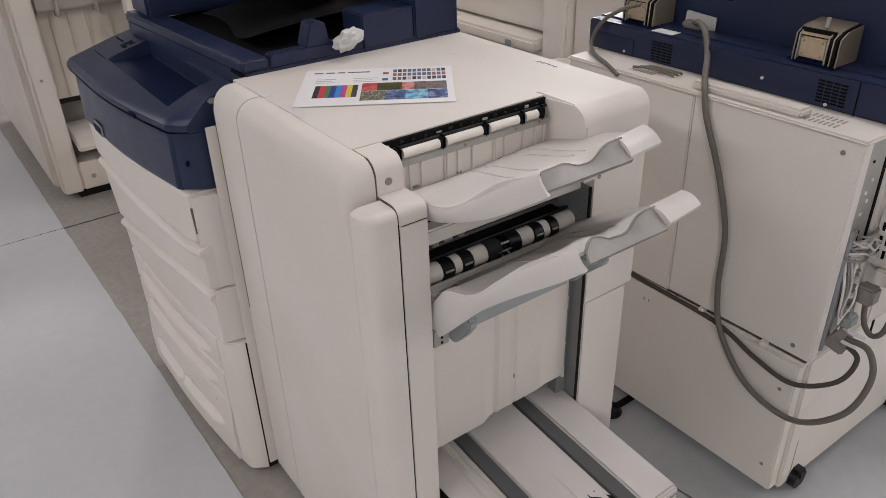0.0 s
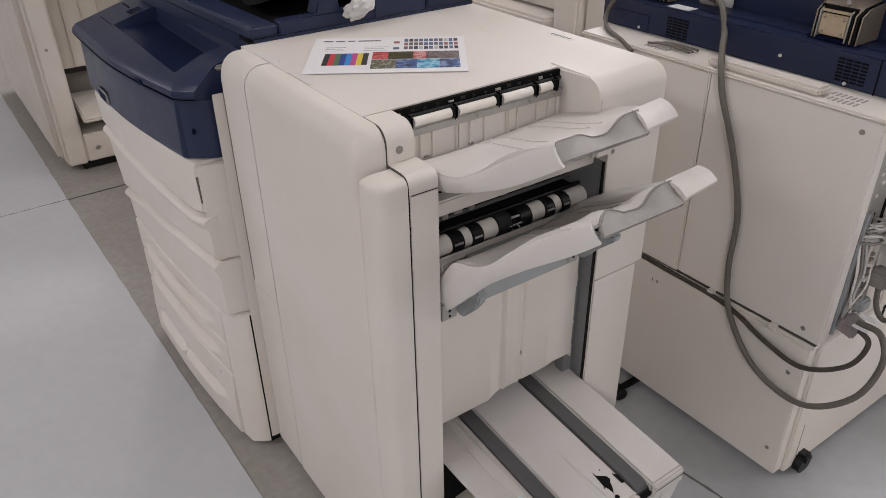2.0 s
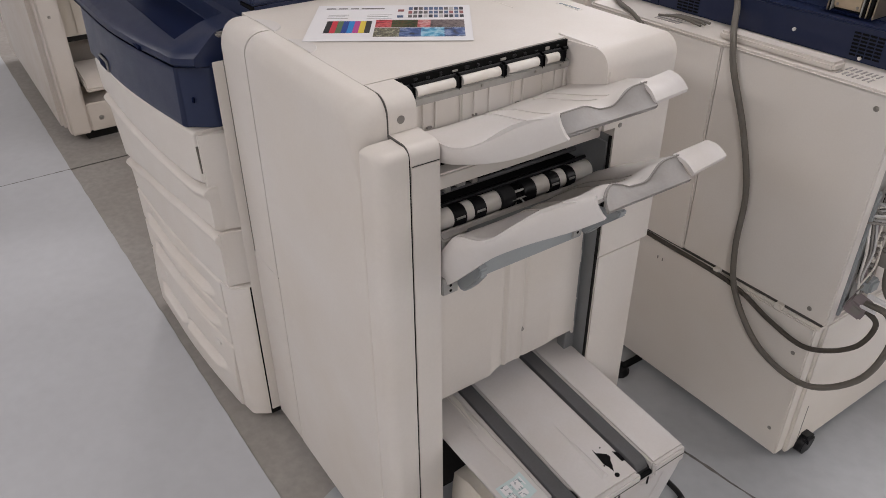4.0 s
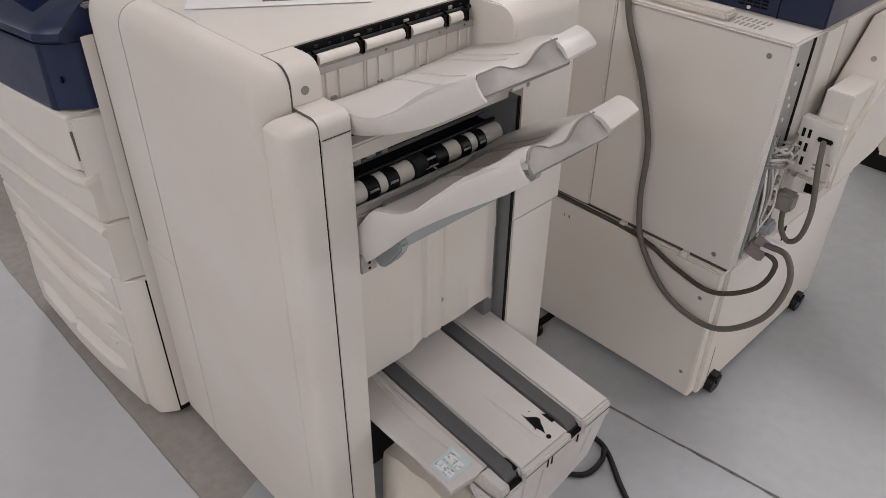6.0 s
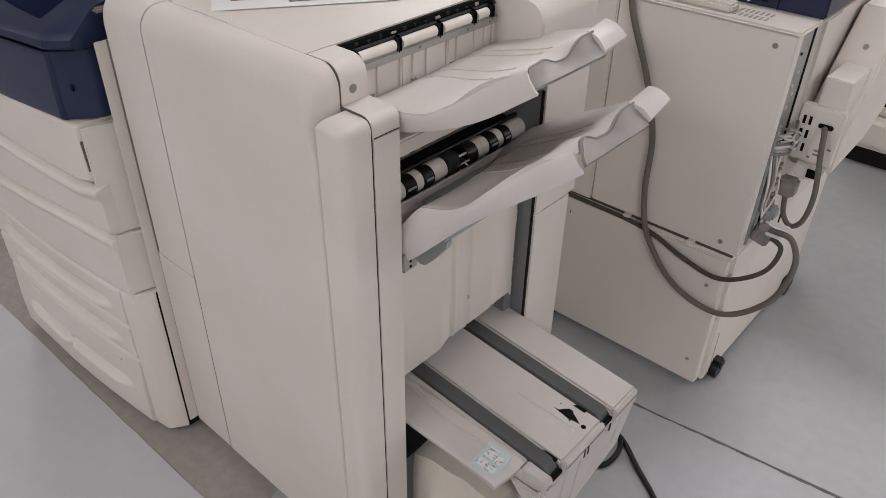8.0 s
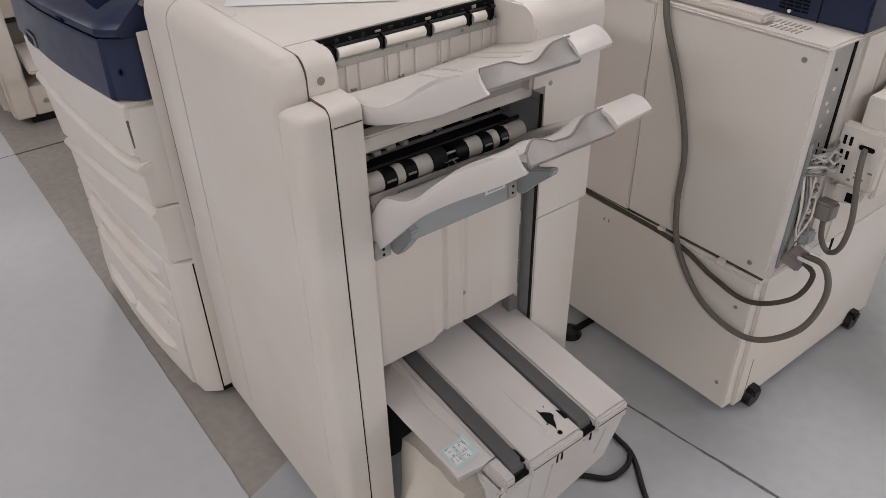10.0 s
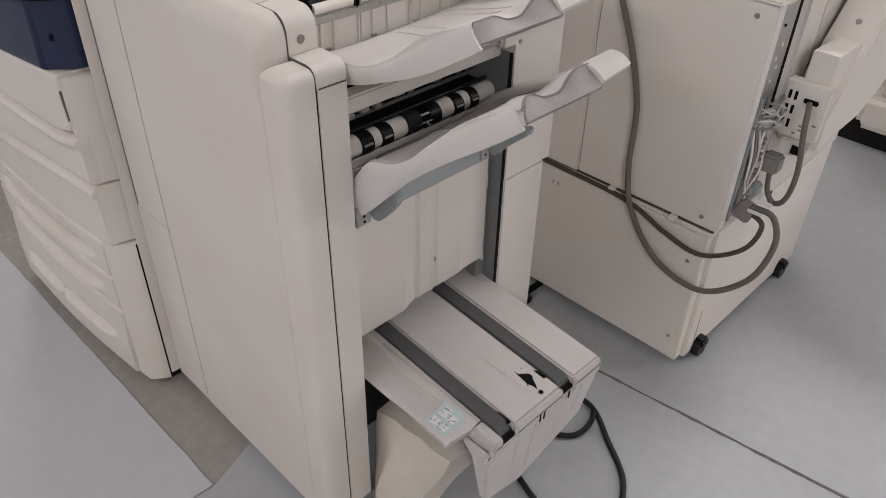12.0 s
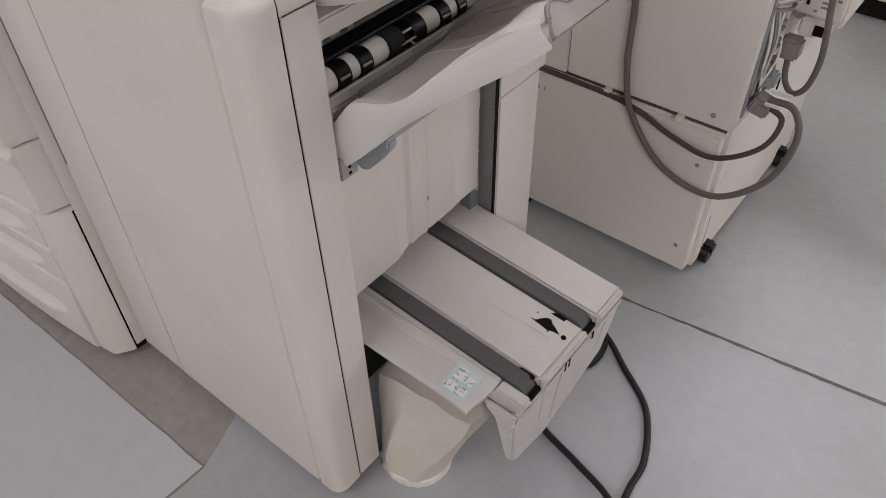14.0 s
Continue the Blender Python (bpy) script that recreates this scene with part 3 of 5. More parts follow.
# output trays
def tray(name, xs, ys, zs, bx, bz, rear, stop_x, stop_y, stop_z, lip, tab, dish, label):
    """A slanted output tray. xs, ys, zs: the crease along its front corner; bx, bz: the skirt's lower edge; rear: height along the rear edge;
    stop_*: the upper edge of the grey stop in the outer notch; lip: the stop's outer edge; tab: the four corners of the rear outer tab."""
    fy, fz, low = table(xs, ys), table(xs, zs), table(bx, bz)
    x0, x1, y1 = xs[0], xs[-1], 0.432
    sx, sz = table(stop_y, stop_x), table(stop_y, stop_z)
    nu, nv = 30, 26
    top, bot = [], []
    for i in range(nu + 1):
        u = i / nu
        row = []
        for j in range(nv + 1):
            v = j / nv
            y = fy(x0 + (x1 - x0) * u) * (1 - v) + y1 * v
            edge = x1 if y < stop_y[0] else sx(y) if y < stop_y[-1] else stop_x[-1] - 0.03 * (y - stop_y[-1]) / 0.09
            x = x0 + (min(edge, x1) - x0) * u
            f, r = fz(x), rear(x)
            blend = step(0, 1, v)
            bed = f * (1 - blend) + r * blend - dish * math.sin(math.pi * min(1, v * 1.1)) * (1 - 0.7 * u)
            if u > 0.75 and y <= stop_y[-1]:
                k = step(0.75, 1.0, u)
                bed = bed * (1 - k) + (sz(max(y, stop_y[0])) - 0.004) * k
            row.append(Vector((x, y, bed)))
        top.append(row)
        bot.append([p - Vector((0, 0, 0.006)) for p in row])
    plate = part(name, shell(top, bot), TRAYW, fin, label, 22)
    out, inn = [], []
    for i in range(nu + 1):
        x = x0 + (x1 - x0) * i / nu
        f, t, b = fy(x), fz(x), low(x)
        rows = [(f + 0.005, t + 0.001), (f + 0.001, t - 0.001), (f - 0.001, t - 0.005), (f - 0.001, t * 0.6 + b * 0.4), (f + 0.003, t * 0.2 + b * 0.8), (f + 0.007, b)]
        out.append([Vector((x + 0.016 * (i / nu) ** 3 * (t - z) / (t - b), y, z)) for y, z in rows])
        inn.append([p + Vector((-0.003 * (i / nu) ** 3, 0.006, 0)) for p in out[-1]])
    part("front_skirt", shell(out, inn), TRAYW, plate, "", 50)
    face, back = [], []
    for k in range(37):
        y = stop_y[0] + 0.003 + (stop_y[-1] - stop_y[0] - 0.001) * k / 36
        yy = min(max(y, stop_y[0]), stop_y[-1])
        a, b = Vector((sx(yy), y, sz(yy))), Vector((lip[0], y, lip[1]))
        face.append([a + Vector((-0.004, 0, 0.0005)), a + Vector((0, 0, 0.001)), a + Vector((0.0012, 0, -0.001)), a * 0.75 + b * 0.25 - Vector((0, 0, 0.003)), a * 0.3 + b * 0.7 - Vector((0, 0, 0.002)), b, b - Vector((0.002, 0, 0.002))])
        back.append([p - Vector((0.003, 0, 0.006)) for p in face[-1]])
    stop = part("paper_stop", shell(face, back), GREYTR, plate, "wavy grey plastic paper stop", 35)
    # Dark tube puts the shadow along the stop's upper edge into colour.
    part("stop_shade_line", tube([tuple(r[1]) for r in face[::3]], 0.0011, 6, 2), PLUG, stop, "dark line in place of the shadow along the edge")

    a, b, c, d = (Vector(p) for p in tab)
    rows, under = [], []
    for i in range(11):
        s = i / 10
        bulge = Vector((0.002, 0, 0.005)) * math.sin(math.pi * s)
        row = [(a * (1 - s) + d * s) * (1 - k / 6) + (b * (1 - s) + c * s) * (k / 6) + bulge for k in range(7)]
        rows.append(row)
        under.append([p - Vector((0.002, 0, 0.006)) for p in row])
    part("end_tab", shell(rows, under), TRAYW, plate, "", 50)
    for v0, v1 in ((0.34, 0.40), (0.42, 0.50), (0.62, 0.66), (0.70, 0.72)):
        line, flr = [], []
        for i in range(3, nu - 7):
            v = v0 + (v1 - v0) * i / nu
            j = v * nv
            q = int(j)
            p = top[i][q].lerp(top[i][q + 1], j - q)
            line.append([p + Vector((0, -0.0014, 0.0014)), p + Vector((0, 0.0014, 0.0014))])
            flr.append([p2 - Vector((0, 0, 0.003)) for p2 in line[-1]])
        part("ridge", shell(line, flr), TRAYW, plate)
    return plate


tray("upper_tray", (-0.1035, -0.061, -0.029, 0.002, 0.032, 0.056, 0.075, 0.096, 0.110, 0.123), (0.054, 0.054, 0.054, 0.054, 0.054, 0.057, 0.074, 0.104, 0.130, 0.153),
     (0.922, 0.943, 0.947, 0.949, 0.956, 0.966, 0.978, 0.997, 1.006, 1.011), (-0.1035, -0.007, 0.057, 0.09, 0.125), (0.900, 0.915, 0.940, 0.953, 0.981),
     lambda x: 0.966 + 0.30 * x, (0.123, 0.110, 0.100, 0.100, 0.100, 0.100, 0.100), (0.155, 0.20, 0.226, 0.262, 0.288, 0.306, 0.343), (1.011, 1.004, 0.998, 0.986, 0.988, 1.003, 1.008),
     (0.127, 0.982), ((0.094, 0.338, 1.009), (0.068, 0.432, 1.000), (0.108, 0.432, 0.982), (0.125, 0.342, 0.987)), 0.003, "off-white slanted upper output tray")
tray("lower_tray", (-0.036, -0.005, 0.027, 0.043, 0.084, 0.112, 0.134, 0.156, 0.178, 0.204), (0.055, 0.055, 0.055, 0.055, 0.056, 0.060, 0.070, 0.087, 0.115, 0.152),
     (0.735, 0.770, 0.810, 0.818, 0.832, 0.850, 0.874, 0.896, 0.912, 0.927), (-0.036, 0.0, 0.05, 0.10, 0.15, 0.185, 0.216), (0.680, 0.704, 0.754, 0.808, 0.853, 0.879, 0.909),
     lambda x: 0.810 + 0.56 * x, (0.213, 0.195, 0.190, 0.190, 0.190, 0.190, 0.190), (0.164, 0.19, 0.215, 0.239, 0.274, 0.290, 0.326), (0.923, 0.926, 0.918, 0.908, 0.909, 0.926, 0.931),
     (0.219, 0.907), ((0.184, 0.322, 0.932), (0.158, 0.432, 0.916), (0.197, 0.432, 0.905), (0.218, 0.332, 0.914)), 0.005, "off-white steep lower output tray")
part("upper_tray_bracket", box(-0.03, 0.022, 0.20, 0.335, 0.905, 0.93, 0.006), GREYTR, fin)
part("tray_carrier", box(-0.016, 0.0, 0.108, 0.349, 0.692, 0.785, 0.002), BLUEGREY, fin, "blue-grey tray carrier bar")
for y0, y1, low, tip in ((0.085, 0.103, 0.684, (0.052, 0.737)), (0.349, 0.368, 0.699, (0.080, 0.768))):
    arm = [(-0.030, low + 0.016), (0.002, low), (0.010, low + 0.002), (0.030, low + 0.024), tip, (tip[0], tip[1] + 0.012), (0.03, 0.760), (-0.030, 0.750)]
    part("carrier_arm", prism(arm, "y", y0, y1, 0.003), BLUEGREY, fin, "blue-grey arm under the tray")
for y0, y1, z0, z1 in ((0.0535, 0.0835, 0.682, 0.716), (0.326, 0.3475, 0.697, 0.742)):
    x1 = -0.002 if y0 < 0.1 else 0.003
    part("carrier_bracket", box(-0.030, x1, y0, y1, z0, z1, 0.0015), STEEL, fin, "zinc bracket with punched holes")
    for k in range(3):
        z = z0 + (z1 - z0) * (k + 0.7) / 3.4
        part("bracket_hole", rod((x1 - 0.002, (y0 + y1) / 2, z), (x1 + 0.0005, (y0 + y1) / 2, z), 0.0026, seg=10), DARK, fin)
part("carrier_label", box(-0.002, 0.0006, 0.276, 0.320, 0.722, 0.738), PAPER, fin, "small white barcode label")
for k in range(10):
    part("label_bar", box(0.0, 0.0011, 0.281 + 0.0034 * k, 0.2824 + 0.0034 * k + 0.0008 * (k % 2), 0.726, 0.734), INK, fin)


# booklet tray
def deck(x):
    return 0.3687 - 0.09 * x


def slab(y0, y1, x0, x1, up, thick, bevel=0.003):
    return prism([(x0, deck(x0) + up - thick), (x1, deck(x1) + up - thick), (x1, deck(x1) + up), (x0, deck(x0) + up)], "y", y0, y1, bevel)


part("booklet_deck", slab(0.172, 0.299, -0.11, 0.247, 0.0, 0.03, 0.004), DECKW, fin, "off-white booklet delivery deck")
part("deck_front_rail", slab(0.1295, 0.1380, -0.11, 0.2005, -0.002, 0.028, 0.0015), DECKW, fin)
part("deck_rail_tip", slab(0.117, 0.1380, 0.2035, 0.252, -0.002, 0.028, 0.002), DECKW, fin)
part("deck_rear_plate", slab(0.3335, 0.414, -0.11, 0.250, 0.002, 0.03, 0.004), DECKW, fin)
part("deck_underside", slab(0.118, 0.412, -0.11, 0.238, -0.010, 0.03), INNER, fin)
for y in (0.1395, 0.3015):
    w = 0.029
    pts = [(-0.11, deck(-0.11) - 0.004)] + [(x, deck(x) + 0.0022) for x in (-0.10, 0.0, 0.1, 0.2, 0.225)]
    pts += [(0.225 + 0.016 * math.sin(a), deck(0.225) + 0.0022 - 0.016 * (1 - math.cos(a))) for a in (0.5, 1.0, 1.5)]
    pts += [(0.241, deck(0.24) - 0.030), (0.20, deck(0.2) - 0.03), (-0.11, deck(-0.11) - 0.02)]
    part("delivery_belt", prism(pts, "y", y, y + w, 0.0012, 1), BELT, fin, "dark grey rubber delivery belt")
    part("belt_axle", rod((0.236, y - 0.004, deck(0.23) - 0.018), (0.236, y + w + 0.004, deck(0.23) - 0.018), 0.007, seg=12), BLACK, fin)


def ridge_on_deck(x0, x1, y, w, up):
    bm = bmesh.new()
    a = [bm.verts.new((x0, y, deck(x0) + 0.0002)), bm.verts.new((x1, y - w, deck(x1) + 0.0002)), bm.verts.new((x1, y + w, deck(x1) + 0.0002))]
    b = bm.verts.new((x1 - 0.006, y, deck(x1) + up))
    for f in ((a[0], a[1], b), (a[0], b, a[2]), (a[1], a[2], b), (a[0], a[2], a[1])):
        bm.faces.new(f)
    return bm


part("deck_ridge", ridge_on_deck(0.085, 0.224, 0.241, 0.0075, 0.006), DECKW, fin)
chip_outline = [(0.158, 0.262), (0.170, 0.2635), (0.176, 0.272), (0.185, 0.283), (0.195, 0.285), (0.203, 0.277), (0.213, 0.273), (0.228, 0.263), (0.215, 0.262), (0.201, 0.257), (0.186, 0.259), (0.174, 0.260)]
chip = [(0.196 + 0.78 * (x - 0.194), 0.266 + 0.78 * (y - 0.268)) for x, y in chip_outline]


def on_deck(pts, up=0.0, h=0.0008):
    bm = bmesh.new()
    lo = [bm.verts.new((x, y, deck(x) + up - 0.002)) for x, y in pts]
    hi = [bm.verts.new((x, y, deck(x) + up + h)) for x, y in pts]
    bm.faces.new(lo[::-1]), bm.faces.new(hi)
    for k in range(len(pts)):
        bm.faces.new((lo[k], lo[(k + 1) % len(pts)], hi[(k + 1) % len(pts)], hi[k]))
    return bm


part("chipped_hole", on_deck(chip), DEADBLACK, fin, "black broken hole in the deck")
for x, y, r in ((0.231, 0.262, 0.005), (0.205, 0.256, 0.0018), (0.172, 0.277, 0.0015), (0.236, 0.404, 0.003)):
    part("small_hole", on_deck([(x + r * math.cos(k), y + r * math.sin(k)) for k in (0, 1.05, 2.1, 3.14, 4.2, 5.2)]), DEADBLACK, fin)
for y0, y1, x0, x1 in ((0.165, 0.172, 0.205, 0.238), (0.290, 0.297, 0.19, 0.215)):
    part("belt_slot", on_deck([(x0, y0), (x1, y0), (x1, y1), (x0 + 0.008, y1)], 0.0004), DEADBLACK, fin)

# end plate below the deck edge
plate = [(0.112, 0.322), (0.098, 0.312), (0.100, 0.212), (0.112, 0.205), (0.193, 0.186), (0.367, 0.232), (0.404, 0.30), (0.412, 0.322)]
part("end_plate", prism(plate, "x", 0.240, 0.254, 0.004), DECKW, fin, "vertical end plate under the deck")
for y0, y1 in ((0.115, 0.1365), (0.1735, 0.2985), (0.335, 0.4135)):
    part("end_rim", box(0.2445, 0.2555, y0, y1, 0.314, 0.3455, 0.003), DECKW, fin)
    part("rim_shadow_gap", box(0.2548, 0.2558, y0 + 0.003, y1 - 0.003, 0.3315, 0.3335), DEADBLACK, fin)
for y0, y1 in ((0.138, 0.172), (0.30, 0.334)):
    part("belt_notch", box(0.2415, 0.2495, y0, y1, 0.305, 0.330), DEADBLACK, fin)
for y in (0.232, 0.243, 0.315):
    part("rim_slit", box(0.2550, 0.2562, y, y + 0.004, 0.312, 0.330), DEADBLACK, fin)
for y0, z0, y1, z1 in ((0.175, 0.315, 0.168, 0.255), (0.225, 0.312, 0.205, 0.215), (0.36, 0.315, 0.335, 0.262)):
    part("plate_fold", tube([(0.2538, y0, z0), (0.2542, (y0 + y1) / 2, (z0 + z1) / 2), (0.2538, y1, z1)], 0.0022, 6, 4), DECKW, fin)
part("front_leg", prism([(0.190, 0.322), (0.250, 0.322), (0.250, 0.212), (0.238, 0.209), (0.214, 0.30)], "y", 0.101, 0.113, 0.003), DECKW, fin)

# front wing with its pictogram label


def wing_z(x, y):
    s = min(1, max(0, (y - 0.048) / 0.07))
    return 0.352 - 0.045 * x - 0.006 * (1 - s) ** 2 + 0.009 * step(0.108, 0.129, y)


def wing_edge(x):
    """The wing narrows to a nose at its outer end."""
    return 0.0605 + 0.003 * step(0.02, 0.16, x)


nu, nv = 30, 16
top, low = [], []
for i in range(nu + 1):
    u = i / nu
    row = []
    for j in range(nv + 1):
        v = j / nv
        x1 = 0.190 + 0.012 * v
        x = -0.10 + (x1 + 0.10) * u
        f = wing_edge(x)
        y = f + (0.129 - f) * v
        drop = 0.0025 * (1 - step(0.0, 0.06, v)) + 0.003 * step(0.975, 1.0, u)
        row.append(Vector((x, y, wing_z(x, y) - drop)))
    top.append(row)
    low.append([Vector((p.x - 0.006 * step(0.9, 1, u), p.y + 0.006 * (1 - step(0, 0.3, j / nv)), p.z - 0.013 - 0.006 * step(0.55, 0.9, u))) for j, p in enumerate(row)])
wing = part("front_wing", shell(top, low), DECKW, fin, "thin side wing of the booklet tray with a narrow lip", 32)
part("wing_crease", tube([(-0.01, 0.112, wing_z(-0.01, 0.112)), (0.04, 0.110, wing_z(0.04, 0.11)), (0.09, 0.112, wing_z(0.09, 0.112)), (0.13, 0.116, wing_z(0.13, 0.116))], 0.002, 6, 6), DECKW, wing)


def on_wing(x0, x1, y0, y1, up):
    a = [[Vector((x, y, wing_z(x, y) + up)) for y in (y0 + (y1 - y0) * k / 4 for k in range(5))] for x in (x0, x1)]
    return shell(a, [[p - Vector((0, 0, 0.001)) for p in row] for row in a])


part("pictogram_label", on_wing(0.131, 0.179, 0.070, 0.1220, 0.0012), CYAN, wing, "pale cyan pictogram label")
for x0, x1, y0, y1 in ((0.137, 0.154, 0.075, 0.090), (0.158, 0.173, 0.076, 0.089), (0.137, 0.156, 0.097, 0.117), (0.160, 0.172, 0.096, 0.112)):
    part("pictogram", on_wing(x0, x1, y0, y1, 0.0018), PAPER, wing)
rng = random.Random(21)
for k in range(26):
    x, y = rng.uniform(0.136, 0.170), rng.uniform(0.074, 0.114)
    w, h = rng.choice(((0.007, 0.0009), (0.0009, 0.007), (0.004, 0.0009), (0.0022, 0.0022)))
    part("pictogram_line", on_wing(x, x + w, y, y + h, 0.0024), INK if k % 3 else BLUEGREY, wing)

# foot cover below: a skirt lofted from a round foot up to the tray's underside
bm = bmesh.new()
rings = []
for s in (0.0, 0.02, 0.06, 0.12, 0.2, 0.3, 0.42, 0.55, 0.7, 0.85, 1.0):
    ring = []
    k1 = step(0.0, 1.0, s) * 0.55 + s * 0.45
    for k in range(72):
        a = k * math.tau / 72
        ca, sa = math.cos(a), math.sin(a)
        low = Vector((0.042 + 0.064 * ca, 0.105 + 0.062 * sa, 0.012))
        sq = max(abs(ca), abs(sa)) ** 0.75
        high = Vector((0.082 + 0.106 * ca / sq, 0.180 + 0.100 * sa / sq, 0.262))
        p = low.lerp(high, k1)
        p.z = 0.012 + 0.250 * s - 0.03 * s * (1 - step(-0.03, 0.05, p.x))
        fold = 0.014 * math.exp(-((a - 4.45) / 0.14) ** 2) * math.sin(math.pi * min(1, s * 1.3)) - 0.006 * math.exp(-((a - 4.95) / 0.20) ** 2) * s
        p += Vector((ca, sa, 0)) * (fold + 0.004 * noise.noise(Vector((ca * 2, sa * 2, s * 3))))
        ring.append(bm.verts.new(p))
    rings.append(ring)
for a, b in zip(rings, rings[1:]):
    for k in range(72):
        bm.faces.new((a[k], a[(k + 1) % 72], b[(k + 1) % 72], b[k]))
bm.faces.new(rings[0]), bm.faces.new(rings[-1])
foot = part("foot_cover", bm, SKIRT, fin, "aged beige plastic skirt round the foot", 40)
rng = random.Random(5)
bm = bmesh.new()
rings = []
for r, z in ((0.058, 0.0005), (0.0655, 0.0005), (0.0670, 0.010), (0.0655, 0.022), (0.058, 0.022)):
    rings.append([bm.verts.new((0.042 + (r + rag) * math.cos(a), 0.105 + (r - 0.002 + rag) * math.sin(a), z)) for a, rag in ((k * math.tau / 60, rng.uniform(-0.0015, 0.0028) if 0.001 < r - 0.06 else 0) for k in range(60))])
for a, b in zip(rings, rings[1:] + rings[:1]):
    for k in range(60):
        bm.faces.new((a[k], a[(k + 1) % 60], b[(k + 1) % 60], b[k]))
part("foot_rim", bm, RUBBERW, foot, "ragged pale rim", 30)

# ---- the printer ----
prn = thing("office_printer", (-0.91, 0.25, 0.0), "off-white and navy floor-standing office printer with curved drawer fronts", "printer")
PX0 = -1.235
part("body", box(PX0 + 0.012, -0.612, -0.045, 0.56, 0.06, 0.915, 0.006), WHITE, prn)
part("scanner_neck", box(PX0 + 0.04, -0.612, 0.02, 0.55, 0.915, 0.989), NAVYD, prn)


def bowed(x, z=0.3):
    """Depth of the printer's front: bowed outwards, more so higher up, drawn back towards the exit end."""
    return -0.116 - (0.027 + 0.020 * step(0.35, 0.8, z)) * math.sin(math.pi / 2 * min(1, max(0, (-0.62 - x) / 0.42)))


def front_part(name, x0, x1, low, high, bulge, material, label="", nx=48, nz=14, lift=0.0, round_off=0.009):
    """A bowed front panel between two edge lines low(x) and high(x), with a relief bulge(x, s)."""
    out, inn = [], []
    us = [0, 0.002, 0.005, 0.010] + [0.010 + 0.98 * k / nx for k in range(1, nx)] + [0.990, 0.995, 0.998, 1]
    vs = [0, 0.01, 0.025, 0.05] + [0.05 + 0.90 * k / nz for k in range(1, nz)] + [0.95, 0.975, 0.99, 1]
    for u in us:
        x = x0 + (x1 - x0) * u
        row = []
        for s in vs:
            z = low(x) + (high(x) - low(x)) * s
            edge = min(s, 1 - s) * (high(x) - low(x))
            end = min(x - x0, (x1 - x) * 3)
            rnd = round_off * ((1 - min(1, edge / 0.006)) ** 2 + (1 - min(1, end / 0.006)) ** 2)
            row.append(Vector((x, bowed(x, z) + rnd - lift + bulge(x, s), z)))
        out.append(row)
        inn.append([Vector((p.x, -0.052, p.z)) for p in row])
    return part(name, shell(out, inn), material, prn, label, 40)


ledge_1 = table((PX0, -1.147, -0.93, -0.82, -0.734, -0.672, -0.626), (0.690, 0.688, 0.680, 0.669, 0.661, 0.656, 0.664))
ledge_2 = table((PX0, -1.156, -0.99, -0.88, -0.78, -0.70, -0.607), (0.500, 0.514, 0.546, 0.552, 0.557, 0.556, 0.553))


def navy_low(x):
    return 0.785 + 0.004 * math.sin(math.pi * (x - PX0) / 0.6)


# three covers with swooping ledges, and the corner pieces that face the exit end


def curl(d):
    """The lower rim of a cover curls in; d is the height above the rim."""
    return 0.007 * max(0, 1 - d / 0.010) ** 1.6


def shoulder(d):
    """The top of a cover starts deep and swells to a ridge; d is the depth below its top."""
    return 0.014 * math.exp(-(d / 0.0040) ** 2) - 0.009 * math.exp(-((d - 0.016) / 0.012) ** 2)


def upper_low(x):
    return ledge_1(x) + 0.0012


def middle_low(x):
    return ledge_2(x) + 0.0012


def lower_low(x):
    return 0.4065 + 0.006 * step(-0.66, -0.63, x)


front_part("upper_cover", PX0, -0.6265, upper_low, lambda x: navy_low(x) - 0.002,
           lambda x, s: curl(s * (navy_low(x) - upper_low(x))), WHITE, "curved upper front cover", lift=0.004, nx=60, nz=50)
front_part("middle_cover", PX0, -0.6125, middle_low, lambda x: ledge_1(x) - 0.0012,
           lambda x, s: curl(s * (ledge_1(x) - ledge_2(x))) + shoulder((1 - s) * (ledge_1(x) - ledge_2(x))), WHITE, "curved middle front cover", nx=60, nz=60, lift=0.002, round_off=0.003)
front_part("lower_cover", PX0, -0.6075, lower_low, lambda x: ledge_2(x) - 0.0012,
           lambda x, s: shoulder((1 - s) * (ledge_2(x) - lower_low(x))), WHITE, "curved lower front cover", nx=60, nz=60, round_off=0.004)
part("upper_corner", prism([(-0.6255, -0.1175), (-0.6195, -0.1155), (-0.6035, -0.070), (-0.601, -0.055), (-0.601, -0.045), (-0.6255, -0.045)], "z", 0.5555, 0.777, 0.002), WHITE, prn)
part("middle_corner", prism([(-0.612, -0.1165), (-0.6065, -0.1135), (-0.5955, -0.072), (-0.593, -0.058), (-0.593, -0.045), (-0.612, -0.045)], "z", 0.4155, 0.553, 0.002), WHITE, prn)
# Flat grey sliver in place of the shade in a scooped corner recess.
part("corner_recess_shade", prism([(-0.1195, 0.692), (-0.1215, 0.752), (-0.09, 0.755), (-0.09, 0.690)], "x", -0.6266, -0.6250), CABLE, prn)
part("lower_corner", prism([(-0.650, -0.1205), (-0.612, -0.115), (-0.604, -0.111), (-0.586, -0.084), (-0.584, -0.078), (-0.584, -0.045), (-0.650, -0.045)], "z", 0.020, 0.4125, 0.0025), WHITE, prn)
part("side_trim", box(-0.630, -0.597, -0.054, 0.3, 0.786, 0.916, 0.003), WHITE, prn)
# Black fills: shade of the dock gap and cover joints put into colour.
part("dock_gap", box(-0.5845, -0.5829, -0.0755, 0.3, 0.02, 0.41), DEADBLACK, prn)
